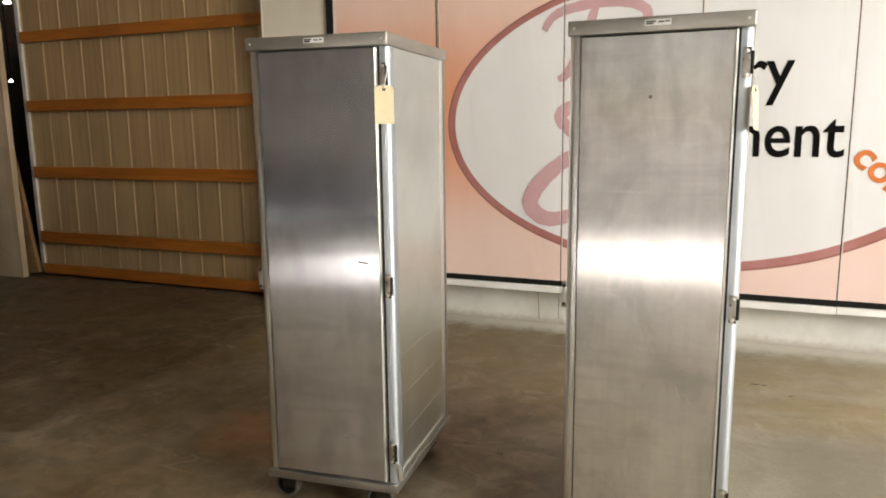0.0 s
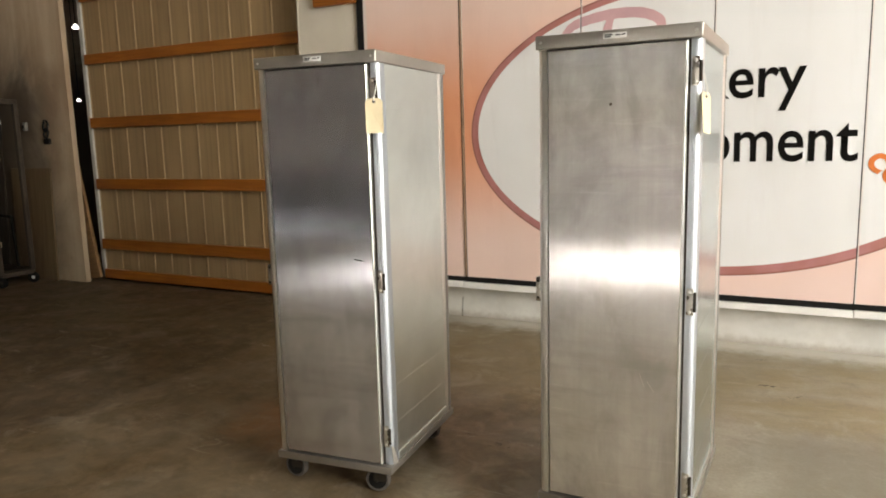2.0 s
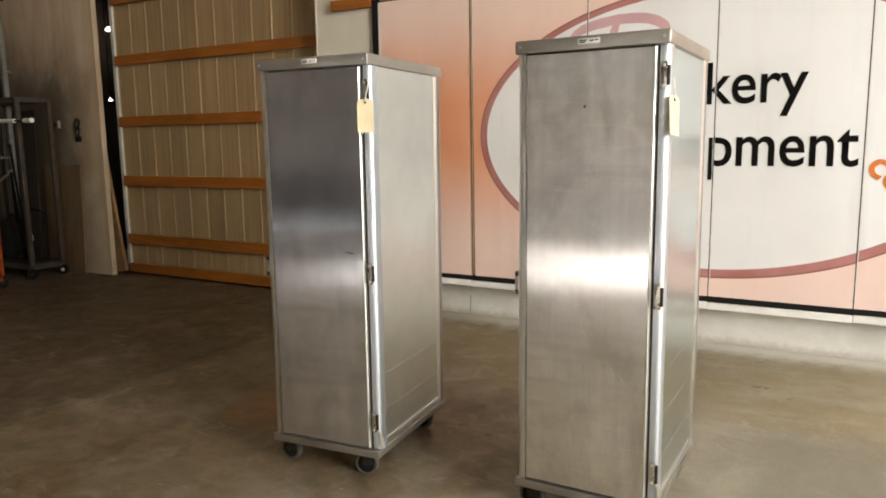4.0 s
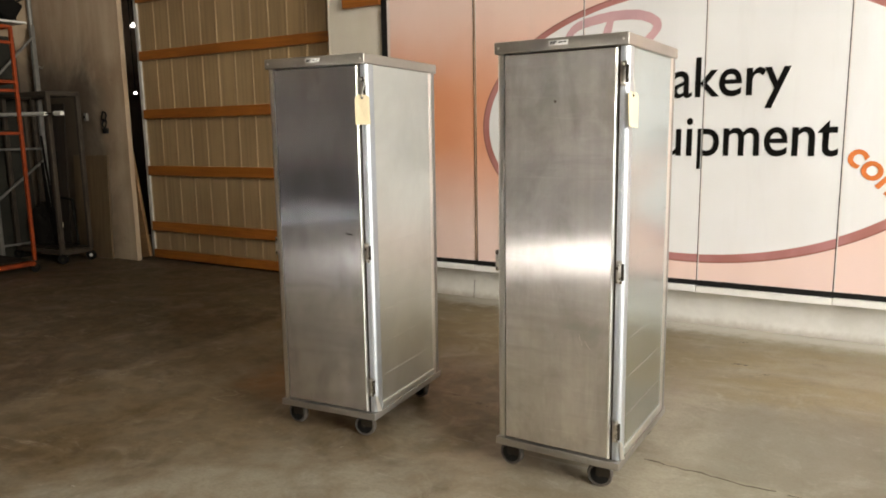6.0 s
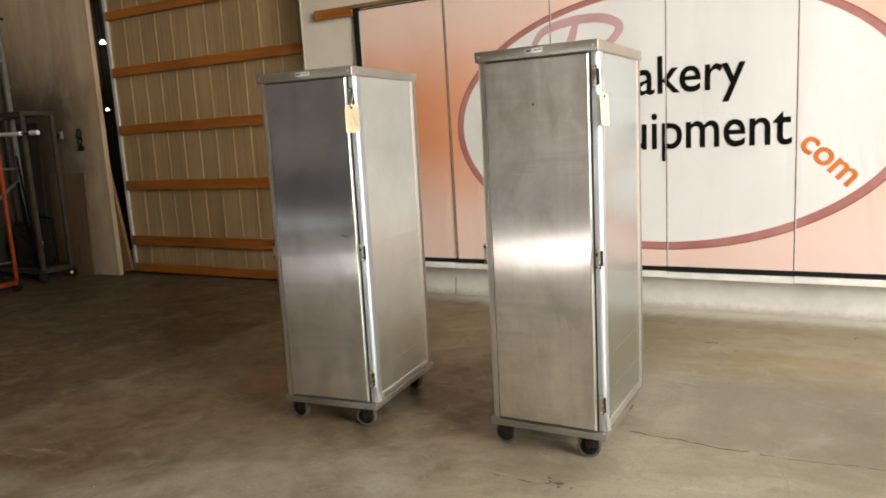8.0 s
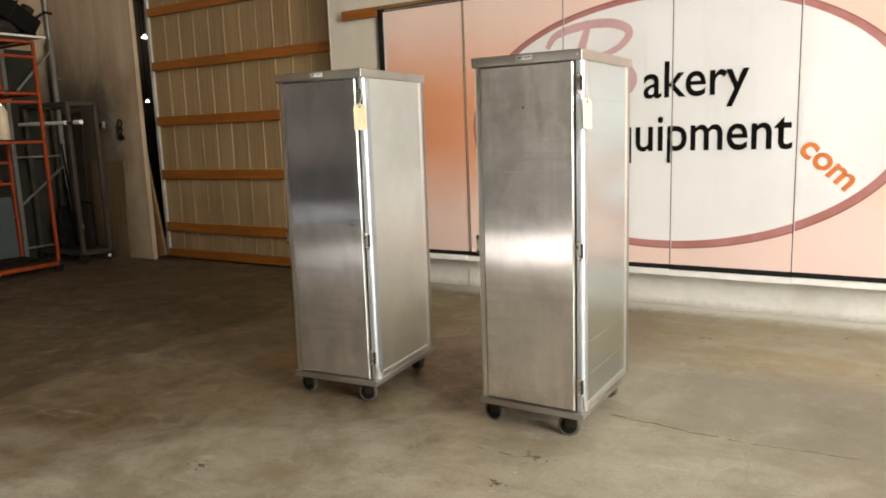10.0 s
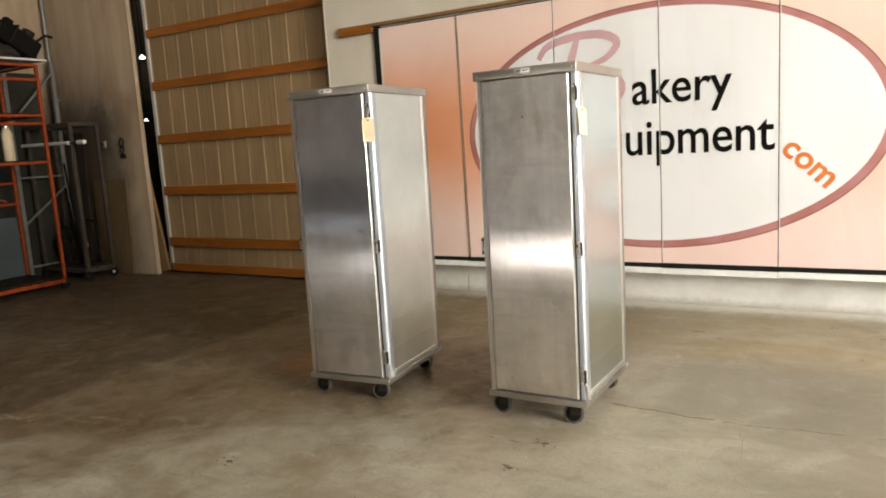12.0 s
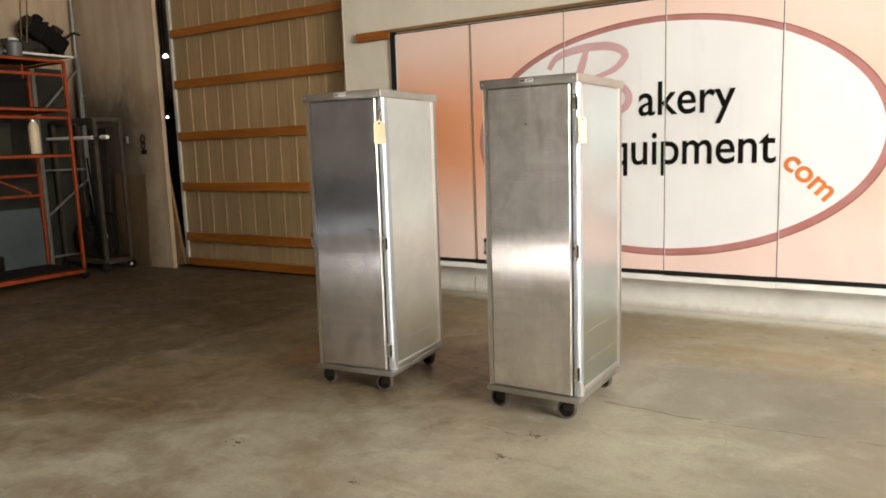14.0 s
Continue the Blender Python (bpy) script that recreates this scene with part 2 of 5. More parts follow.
def make_print(hem_width):
    """Printed vinyl: a salmon ground that fades up and down, a white oval and its mauve rim."""
    n = Nodes("printed_vinyl_" + {0.03: "hem", 0.008: "cut_edge"}[hem_width])
    v = n.world_place()
    x, y, z = n.split(v)
    ob = n.t.nodes.new("ShaderNodeObjectInfo")
    z = n.math("ADD", z, n.math("MULTIPLY", n.math("SUBTRACT", ob.outputs["Random"], 0.5), 0.02))
    ex = n.math("DIVIDE", n.math("ADD", x, 0.138), 1.665)
    ez = n.math("DIVIDE", n.math("SUBTRACT", z, 1.468), 0.970)
    r = n.math("SQRT", n.math("ADD", n.math("MULTIPLY", ex, ex), n.math("MULTIPLY", ez, ez)))
    soft = n.noise(v, 1.3, 3)
    mid = n.ramp(n.math("ABSOLUTE", n.math("SUBTRACT", z, n.math("ADD", 1.35, n.math("MULTIPLY", soft, 0.4)))), 0.1, 1.0, 1, 0)
    west = n.ramp(x, -3.0, 0.4, 1, 0.35)
    ground = n.mix(n.math("MULTIPLY", mid, west), (0.85, 0.645, 0.565), (0.76, 0.30, 0.13))
    ground = n.mix(n.math("MULTIPLY", n.ramp(z, 0.3, 0.95, 1.0, 0), n.ramp(x, -1.0, 1.2, 0.1, 0.6)), ground, (0.80, 0.60, 0.55))
    white = n.mix(n.ramp(soft, 0.3, 0.7), (0.785, 0.79, 0.785), (0.82, 0.828, 0.83))
    rim = n.mix(n.ramp(n.noise(v, 4, 3), 0.35, 0.65), (0.40, 0.155, 0.13), (0.46, 0.20, 0.19))
    ga, gb = n.math("DIVIDE", ex, 1.665), n.math("DIVIDE", ez, 0.970)
    slope = n.math("SQRT", n.math("ADD", n.math("MULTIPLY", ga, ga), n.math("MULTIPLY", gb, gb)))
    far = n.math("DIVIDE", n.math("MULTIPLY", n.math("SUBTRACT", r, 1.0), r), n.math("MAXIMUM", slope, 0.05))
    width = n.math("MULTIPLY", n.ramp(x, -1.8, 1.5, -0.050, -0.060), n.ramp(z, 1.5, 2.4, 1.0, 0.78))
    col = n.mix(n.ramp(far, n.math("SUBTRACT", width, 0.005), width), white, rim)
    col = n.mix(n.ramp(far, -0.010, -0.004), col, (0.27, 0.10, 0.08))
    col = n.mix(n.ramp(far, 0.0, 0.006), col, ground)
    # unprinted hem down each panel's west edge
    lx = n.split(n.coords())[0]
    hem = n.ramp(lx, hem_width * 0.85, hem_width, 1, 0)
    col = n.mix(n.math("MULTIPLY", hem, 0.75), col, (0.78, 0.72, 0.66))
    grime = n.ramp(n.noise(n.mapped(v, (6, 6, 0.7)), 1.5, 5, 0.65), 0.55, 0.8, 0, 0.08)
    col = n.mix(grime, col, (0.42, 0.36, 0.30))
    fold = n.noise(n.mapped(v, (1.6, 1, 0.45), (0, 0.3, 0)), 1.4, 3, 0.5, 1.4)
    nor = n.bump(n.noise(v, 160, 2), 0.05, 0.001, n.bump(fold, 0.40, 0.035))
    return n.done(col, 0.48, 0.0, nor)


def make_stained_wall():
    """Whitewashed boards with rust and damp runs down them."""
    n = Nodes("stained_whitewash")
    v = n.world_place()
    x, y, z = n.split(v)
    runs = n.noise(n.mapped(v, (5, 5, 0.35)), 1.1, 5, 0.6, 0.5)
    wide = n.noise(n.mapped(v, (1.2, 1.2, 0.5)), 1.3, 4, 0.6)
    col = n.mix(n.ramp(runs, 0.35, 0.7), (0.40, 0.302, 0.203), (0.488, 0.383, 0.268))
    col = n.mix(n.ramp(wide, 0.45, 0.7, 0, 0.6), col, (0.27, 0.175, 0.10))
    # sooty smudges and the dim corner's shade painted together, darkest low and west
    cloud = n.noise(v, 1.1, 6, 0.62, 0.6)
    corner_dark = n.ramp(n.math("ADD", x, n.math("MULTIPLY", cloud, 1.1)), -6.80, -5.95, 1, 0)
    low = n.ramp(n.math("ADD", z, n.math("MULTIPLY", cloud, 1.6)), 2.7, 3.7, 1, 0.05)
    col = n.mix(n.math("MULTIPLY", n.math("MULTIPLY", corner_dark, low), 0.92), col, (0.058, 0.042, 0.027))
    specks = n.ramp(n.noise(v, 24, 3), 0.66, 0.74)
    col = n.mix(n.math("MULTIPLY", specks, 0.3), col, (0.15, 0.11, 0.08))
    return n.done(col, 0.85, 0.0, n.bump(runs, 0.06, 0.004, n.bump(n.noise(v, 60, 3), 0.2, 0.003)))


def make_wood(name, a, b, grain=(1.2, 22, 22), rough=0.55):
    n = Nodes(name)
    ob = n.t.nodes.new("ShaderNodeObjectInfo")
    v = n.coords()
    shift = n.t.nodes.new("ShaderNodeVectorMath")
    n.t.links.new(v, shift.inputs[0])
    n.put(shift.inputs[1], n.math("MULTIPLY", ob.outputs["Random"], 17.0))
    g = n.noise(n.mapped(shift.outputs[0], grain), 1.0, 6, 0.6, 1.5)
    w = n.noise(shift.outputs[0], 1.4, 3)
    col = n.mix(n.ramp(g, 0.3, 0.7), a, b)
    col = n.mix(n.ramp(w, 0.45, 0.75, 0, 0.45), col, tuple(c * 0.6 for c in a))
    return n.done(col, rough, 0.0, n.bump(g, 0.2, 0.003))


def make_ribbed_metal():
    n = Nodes("beige_painted_steel")
    v = n.world_place()
    a = n.noise(n.mapped(v, (2, 2, 0.5)), 1.4, 4)
    b = n.noise(v, 30, 3)
    runs = n.noise(n.mapped(v, (26, 26, 0.5)), 1.0, 4, 0.6, 0.3)
    col = n.mix(n.ramp(a, 0.3, 0.7), (0.272, 0.180, 0.085), (0.336, 0.228, 0.112))
    col = n.mix(n.ramp(runs, 0.40, 0.70, 0.0, 0.38), col, (0.140, 0.096, 0.050))
    return n.done(col, 0.62, 0.0, n.bump(runs, 0.05, 0.003, n.bump(b, 0.06, 0.002)))


def make_lining():
    n = Nodes("cream_wall_lining")
    v = n.world_place()
    a, b = n.noise(n.mapped(v, (1.2, 1, 0.5)), 1.2, 5), n.noise(v, 45, 3)
    col = n.mix(n.ramp(a, 0.3, 0.7), (0.60, 0.55, 0.455), (0.70, 0.65, 0.55))
    return n.done(col, 0.65, 0.0, n.bump(b, 0.12, 0.002))


def make_curb():
    n = Nodes("painted_concrete_curb")
    v = n.world_place()
    a, b = n.noise(v, 2.0, 6, 0.65), n.noise(v, 26, 4)
    z = n.split(v)[2]
    col = n.mix(n.ramp(a, 0.3, 0.7), (0.56, 0.545, 0.495), (0.72, 0.71, 0.66))
    scuff = n.ramp(n.noise(n.mapped(v, (1.5, 1, 6)), 2.2, 6, 0.7, 1), 0.62, 0.72)
    col = n.mix(n.math("MULTIPLY", scuff, 0.45), col, (0.25, 0.21, 0.165))
    splash = n.ramp(n.math("ADD", z, n.math("MULTIPLY", b, 0.06)), 0.03, 0.10, 0.6, 0)
    col = n.mix(splash, col, (0.30, 0.25, 0.19))
    return n.done(col, 0.75, 0.0, n.bump(b, 0.3, 0.004))




def make_dado(name, upper):
    """Unseen rear wall, toned for the doors' reflections: dark dado below, dull grey above."""
    n = Nodes(name)
    v = n.world_place()
    a = n.noise(v, 0.8, 4)
    z = n.split(v)[2]
    low = n.mix(a, (0.080, 0.077, 0.084), (0.055, 0.053, 0.060))
    col = n.mix(n.ramp(z, 0.95, 1.05), low, n.mix(a, tuple(c * 1.15 for c in upper), tuple(c * 0.85 for c in upper)))
    return n.done(col, 0.75, 0.0, n.bump(n.noise(v, 40, 3), 0.15, 0.002))


M_DADO = make_dado("rear_wall_paint", (0.42, 0.40, 0.40))
M_DADO_DARK = make_dado("dull_rear_wall_paint", (0.165, 0.150, 0.138))
M_DOOR = make_sheet_aluminium("door_aluminium", (0.89, 0.855, 0.84), 0.25, 0.265, (5, 5, 50), 0.06, 0.0, 0.0, 0.38, 0.74)
M_DOOR_DARK = make_sheet_aluminium("oxidised_door_aluminium", (0.855, 0.86, 0.93), 0.20, 0.21, (5, 5, 50), 0.06, 0.0, 0.0, 0.18, 0.66)
M_SIDE = make_sheet_aluminium("side_aluminium", (0.80, 0.825, 0.80), 0.29, 0.36, (20, 20, 60), 0.12, 0.3, 0.05)
M_SIDE_BRIGHT = make_sheet_aluminium("shiny_side_aluminium", (0.68, 0.75, 0.76), 0.20, 0.26, (20, 20, 60), 0.10, 0.3, 0.10)
# bluish tint puts the reflected sky into the strips' colour
M_STRIP = make_sheet_aluminium("sky_tinted_strip_aluminium", (0.60, 0.645, 0.70), 0.46, 0.52, (6, 6, 1.5), 0.05, 0.1)
M_POST = make_sheet_aluminium("extruded_aluminium", (0.83, 0.82, 0.80), 0.29, 0.34, (6, 6, 1.5), 0.06, 0.2)
M_DULLPOST = make_sheet_aluminium("dull_extruded_aluminium", (0.42, 0.41, 0.40), 0.42, 0.52, (6, 6, 1.5), 0.15, 0.2)
M_EDGE = make_sheet_aluminium("polished_edge_aluminium", (0.88, 0.87, 0.85), 0.29, 0.33, (6, 6, 1.5), 0.04, 0.1)
M_CAP = make_sheet_aluminium("cap_aluminium", (0.52, 0.495, 0.46), 0.42, 0.52, (8, 8, 40), 0.2, 0.3)
M_RIM = make_sheet_aluminium("scuffed_rim_aluminium", (0.46, 0.44, 0.41), 0.42, 0.52, (8, 8, 40), 0.25, 0.4)
M_STEEL = plain("zinc_plated_steel", (0.62, 0.60, 0.56), 0.28, 1.0, 0.1, 30)
M_DARKGAP = plain("black_gasket_and_gap", (0.012, 0.011, 0.010), 0.8, gloss=0.2)
M_RUBBER = plain("worn_rubber_tread", (0.105, 0.092, 0.080), 0.9, 0, 0.2, 40, gloss=0.2)
M_HUB = plain("black_wheel_core", (0.008, 0.0075, 0.007), 0.85, 0, 0.15, 40, gloss=0.15)
M_TAG = plain("buff_card", (0.78, 0.68, 0.46), 0.75, 0, 0.05, 14)
M_STRING = plain("white_twine", (0.78, 0.76, 0.70), 0.8)
M_LABEL = plain("pale_label", (0.72, 0.72, 0.70), 0.4, 0, 0.04)
M_INK = plain("dark_ink", (0.035, 0.034, 0.036), 0.5, 0, 0.1)
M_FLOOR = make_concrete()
M_PRINTS = [make_print(0.03)] + [make_print(0.008)] * 6
M_STAINED = make_stained_wall()
M_GIRT = make_wood("orange_stained_timber", (0.222, 0.066, 0.004), (0.33, 0.110, 0.009))
M_PLY = make_wood("dark_plywood", (0.095, 0.060, 0.027), (0.150, 0.098, 0.047), (14, 14, 1.0), 0.7)
M_DARKBACK = make_wood("near_black_backing", (0.014, 0.009, 0.005), (0.035, 0.022, 0.012), (14, 14, 1.0), 0.8)
M_TRIMWOOD = make_wood("brown_timber", (0.16, 0.085, 0.03), (0.27, 0.15, 0.06))
M_RIB = make_ribbed_metal()
M_LINING = make_lining()
M_CURB = make_curb()
M_LETTER = plain("black_print", (0.006, 0.0055, 0.005), 0.85, 0, 0.1, gloss=0.1)
M_ORANGE_PRINT = plain("orange_print", (0.72, 0.20, 0.04), 0.5, 0, 0.08)
M_MAUVE = plain("mauve_print", (0.62, 0.385, 0.41), 0.5, 0, 0.06, 5)
M_WHITEBAR = plain("white_hem_bar", (0.88, 0.87, 0.84), 0.5, 0, 0.05)
M_HEM = plain("tan_hem_tape", (0.42, 0.27, 0.17), 0.7, 0, 0.15, 14)
M_BLACK = plain("black_rail", (0.010, 0.0095, 0.009), 0.75, gloss=0.2)
M_CRACK = plain("crack_dirt", (0.10, 0.082, 0.058), 0.9)
M_FAINT = plain("faint_crack_dirt", (0.29, 0.25, 0.185), 0.9)
M_ORANGE = plain("orange_rack_paint", (0.31, 0.048, 0.007), 0.6, 0, 0.2, 12, gloss=0.3)
M_GREY = plain("grey_galvanised_tube", (0.235, 0.225, 0.205), 0.45, 0.4, 0.1, 18)
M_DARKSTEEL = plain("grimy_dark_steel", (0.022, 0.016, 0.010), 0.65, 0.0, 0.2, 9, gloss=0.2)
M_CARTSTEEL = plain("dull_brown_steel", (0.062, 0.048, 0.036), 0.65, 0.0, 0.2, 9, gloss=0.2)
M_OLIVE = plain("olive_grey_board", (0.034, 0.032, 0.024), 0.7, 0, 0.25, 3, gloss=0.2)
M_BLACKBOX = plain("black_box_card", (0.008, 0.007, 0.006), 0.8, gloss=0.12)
M_ROOF = plain("roof_sheet", (0.30, 0.285, 0.26), 0.6, 0, 0.08, 2)
M_WALL = plain("side_wall_paint", (0.20, 0.185, 0.16), 0.75, 0, 0.12, 1.5)
# pale stretch of the unseen rear wall, to lighten what the doors mirror
M_PALE = plain("pale_rear_paint", (0.60, 0.565, 0.54), 0.7, 0, 0.14, 0.9)
M_GROUND = plain("outdoor_ground", (0.22, 0.20, 0.17), 0.9, 0, 0.15, 0.8)
M_TUBE = plain("white_enamel_tube", (0.82, 0.80, 0.75), 0.35, 0, 0.04)
M_CLOUDY = plain("cloudy_plastic", (0.13, 0.135, 0.13), 0.4, 0, 0.12, 6)
M_CREAM = plain("cream_plastic", (0.60, 0.50, 0.34), 0.5, 0, 0.08, 12)


# ---- mesh helpers ----
def box(bm, x0, x1, y0, y1, z0, z1, bevel=0.0, segments=2):
    """A box, its edges rounded by bevel."""
    v = bmesh.ops.create_cube(bm, size=1, matrix=Matrix.LocRotScale(((x0 + x1) / 2, (y0 + y1) / 2, (z0 + z1) / 2), None, (x1 - x0, y1 - y0, z1 - z0)))["verts"]
    if bevel:
        bmesh.ops.bevel(bm, geom=list({e for a in v for e in a.link_edges}), offset=bevel, segments=segments, profile=0.5, affect="EDGES")
    return bm


def rod(bm, a, b, r, sides=10, r2=None):
    """A round bar from a to b."""
    a, b = Vector(a), Vector(b)
    m = Matrix.Translation((a + b) / 2) @ (b - a).to_track_quat("Z", "Y").to_matrix().to_4x4()
    bmesh.ops.create_cone(bm, cap_ends=True, segments=sides, radius1=r, radius2=r if r2 is None else r2, depth=(b - a).length, matrix=m)
    return bm


def beam(bm, a, b, w, h):
    """A square tube from a to b."""
    a, b = Vector(a), Vector(b)
    m = Matrix.Translation((a + b) / 2) @ (b - a).to_track_quat("Z", "Y").to_matrix().to_4x4() @ Matrix.Diagonal((w, h, (b - a).length, 1))
    v = bmesh.ops.create_cube(bm, size=1, matrix=m)["verts"]
    bmesh.ops.bevel(bm, geom=list({e for q in v for e in q.link_edges}), offset=min(w, h) * 0.15, segments=1, affect="EDGES")
    return bm


def prism(bm, outline, z0, z1):
    """An upright prism over a plan outline."""
    lo, hi = [bm.verts.new((x, y, z0)) for x, y in outline], [bm.verts.new((x, y, z1)) for x, y in outline]
    k = len(outline)
    for i in range(k):
        bm.faces.new((lo[i], lo[(i + 1) % k], hi[(i + 1) % k], hi[i]))
    bm.faces.new(list(reversed(lo))), bm.faces.new(hi)
    return bm


def lathe(bm, profile, m, sides=20):
    """A turned body: profile is (radius, height) from bottom to top, about m's z axis."""
    rings = [[bm.verts.new(m @ Vector((r * math.cos(2 * math.pi * i / sides), r * math.sin(2 * math.pi * i / sides), h))) for i in range(sides)] for r, h in profile]
    for a, b in zip(rings, rings[1:]):
        for i in range(sides):
            bm.faces.new((a[i], a[(i + 1) % sides], b[(i + 1) % sides], b[i]))
    bm.faces.new(list(reversed(rings[0]))), bm.faces.new(rings[-1])
    return bm


def mesh_of(name, bm, material, smooth=True):
    bmesh.ops.recalc_face_normals(bm, faces=bm.faces)
    me = bpy.data.meshes.new(name)
    bm.to_mesh(me)
    bm.free()
    me.materials.append(material)
    if smooth:
        me.polygons.foreach_set("use_smooth", [True] * len(me.polygons))
        me.set_sharp_from_angle(angle=radians(38))
        # broad flat faces stay flat: only their rounded edges are smooth
        for f in me.polygons:
            if f.area > 0.02 and max(abs(c) for c in f.normal) > 0.99999:
                f.use_smooth = False
    return me


def part(name, bm, material, parent=None, label="", smooth=True):
    """One mesh object out of bm, under its thing or part."""
    ob = new(name, mesh_of(name, bm, material, smooth))
    ob.parent = parent
    return tagged(ob, label)


def thing(name, m, label, category, group="", kind=""):
    """The Empty at the base of a thing made of parts."""
    ob = new(name)
    ob.empty_display_size = 0.1
    ob.matrix_world = m
    return tagged(ob, label, category, group, kind)


def fresh():
    return bmesh.new()


def tube_path(bm, points, r, sides=6):
    """A thin bent wire through the points."""
    for a, b in zip(points, points[1:]):
        rod(bm, a, b, r, sides)
    return bm


# ---- the setting ----
def structure(name, bm, material, label, category, smooth=False):
    ob = part(name, bm, material, None, "", smooth)
    return tagged(ob, label, category, "", "structure")


structure("ground", box(fresh(), -400, 400, -400, 400, -0.3, -0.03), M_GROUND, "dusty grey open ground outside the building", "ground")
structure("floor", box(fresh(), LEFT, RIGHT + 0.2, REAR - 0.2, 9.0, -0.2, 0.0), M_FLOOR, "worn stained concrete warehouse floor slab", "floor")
ROOF = 5.6

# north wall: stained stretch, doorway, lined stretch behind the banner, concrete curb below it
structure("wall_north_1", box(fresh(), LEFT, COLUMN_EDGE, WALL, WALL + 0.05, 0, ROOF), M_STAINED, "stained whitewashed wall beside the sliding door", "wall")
structure("wall_north_2", box(fresh(), JAMB, RIGHT + 0.2, WALL + 0.02, WALL + 0.14, 0.30, ROOF), M_LINING, "cream lined wall behind the banner", "wall")
structure("wall_north_3", box(fresh(), COLUMN_EDGE, JAMB, WALL + 0.02, WALL + 0.14, 4.25, ROOF), M_LINING, "cream wall over the sliding door", "wall")
structure("curb", box(fresh(), JAMB, RIGHT + 0.2, WALL + 0.14, WALL + 0.26, 0, 0.30, 0.006), M_CURB, "pale painted concrete curb at the wall's foot", "curb")
structure("trim_1", box(fresh(), JAMB - 0.012, JAMB, WALL + 0.015, WALL + 0.15, 0, 4.25), M_LINING, "cream jamb board of the doorway", "trim")
structure("trim_2", box(fresh(), COLUMN_EDGE, COLUMN_EDGE + 0.012, WALL - 0.004, WALL + 0.054, 0, 4.25), M_STAINED, "stained jamb board of the doorway", "trim")

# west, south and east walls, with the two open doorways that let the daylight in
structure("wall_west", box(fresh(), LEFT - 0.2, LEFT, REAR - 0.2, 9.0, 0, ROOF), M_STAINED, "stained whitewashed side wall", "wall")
# rear wall, out of view: its tones are split to shape door reflections
structure("wall_south_1", box(fresh(), LEFT, ADDED_DOOR[0], REAR - 0.2, REAR, 0, ROOF), M_DADO, "unseen grey rear wall with a dark dado added for reflections", "wall")
structure("wall_south_3", box(fresh(), ADDED_DOOR[1], -1.7, REAR - 0.2, REAR, 0, ROOF), M_DADO_DARK, "unseen grey rear wall with a dark dado added for reflections", "wall")
structure("wall_south_5", box(fresh(), -1.7, EAST, REAR - 0.2, REAR, 0, ROOF), M_PALE, "unseen rear wall stretch, pale to brighten reflections", "wall")
structure("wall_south_4", box(fresh(), *ADDED_DOOR, REAR - 0.2, REAR, 2.6, ROOF), M_DADO, "plain grey rear wall over the added roller door", "wall")
# unseen door, added so that its lit crack draws a line in reflections
structure("door_rear", box(fresh(), *ADDED_DOOR, REAR - 0.15, REAR - 0.10, 0.05, 2.6), M_DADO, "unseen grey roller door added for a reflected line of light", "door")
structure("wall_inner_1", box(fresh(), EAST, EAST + 0.2, REAR - 0.2, SIDE[0], 0, ROOF), M_WALL, "plain grey side wall", "wall")
structure("wall_inner_2", box(fresh(), EAST, EAST + 0.2, SIDE[0], SIDE[1], SIDE_TOP, ROOF), M_WALL, "plain grey wall over the side door", "wall")
structure("wall_inner_3", box(fresh(), EAST, EAST + 0.2, SIDE[1], STEP, 0, ROOF), M_WALL, "plain grey side wall", "wall")
structure("wall_south_2", box(fresh(), EAST + 0.2, RIGHT + 0.2, STEP - 0.2, STEP, 0, ROOF), M_WALL, "plain grey wall", "wall")
structure("wall_east_1", box(fresh(), RIGHT, RIGHT + 0.2, STEP, BAY[0], 0, ROOF), M_WALL, "plain grey wall beside the loading bay", "wall")
structure("wall_east_2", box(fresh(), RIGHT, RIGHT + 0.2, BAY[1], WALL + 0.02, 0, ROOF), M_WALL, "plain grey wall beside the loading bay", "wall")
structure("wall_east_3", box(fresh(), RIGHT, RIGHT + 0.2, BAY[0], BAY[1], BAY_TOP, ROOF), M_WALL, "plain grey wall over the loading bay", "wall")
# added, unseen: keeps direct sun out of the loading bay
structure("wall_yard", box(fresh(), 13.5, 13.9, -5.0, 12.0, -0.03, 9.0), M_WALL, "plain grey wall added outside to keep the sun off the bay", "wall")
# added, unseen: hides the low blue sky from the side doorway
structure("wall_yard_far", box(fresh(), 32.0, 32.4, -30.0, 20.0, -0.03, 9.0), M_WALL, "plain grey wall added outside to block the low sky", "wall")
structure("ceiling_1", box(fresh(), LEFT - 0.2, EAST + 0.2, REAR - 0.2, STEP - 0.2, ROOF, ROOF + 0.15), M_ROOF, "plain grey roof sheeting", "ceiling")
structure("ceiling_2", box(fresh(), LEFT - 0.2, RIGHT + 0.2, STEP - 0.2, 9.2, ROOF, ROOF + 0.15), M_ROOF, "plain grey roof sheeting", "ceiling")

# the dark store beyond the sliding door; near-black walls stand in for its darkness
structure("wall_store_1", box(fresh(), LEFT - 0.2, -2.6, 9.0, 9.2, 0, ROOF), M_BLACK, "unlit wall of the store beyond", "wall")
structure("wall_store_2", box(fresh(), -2.8, -2.6, WALL + 0.14, 9.0, 0, ROOF), M_BLACK, "unlit wall of the store beyond", "wall")


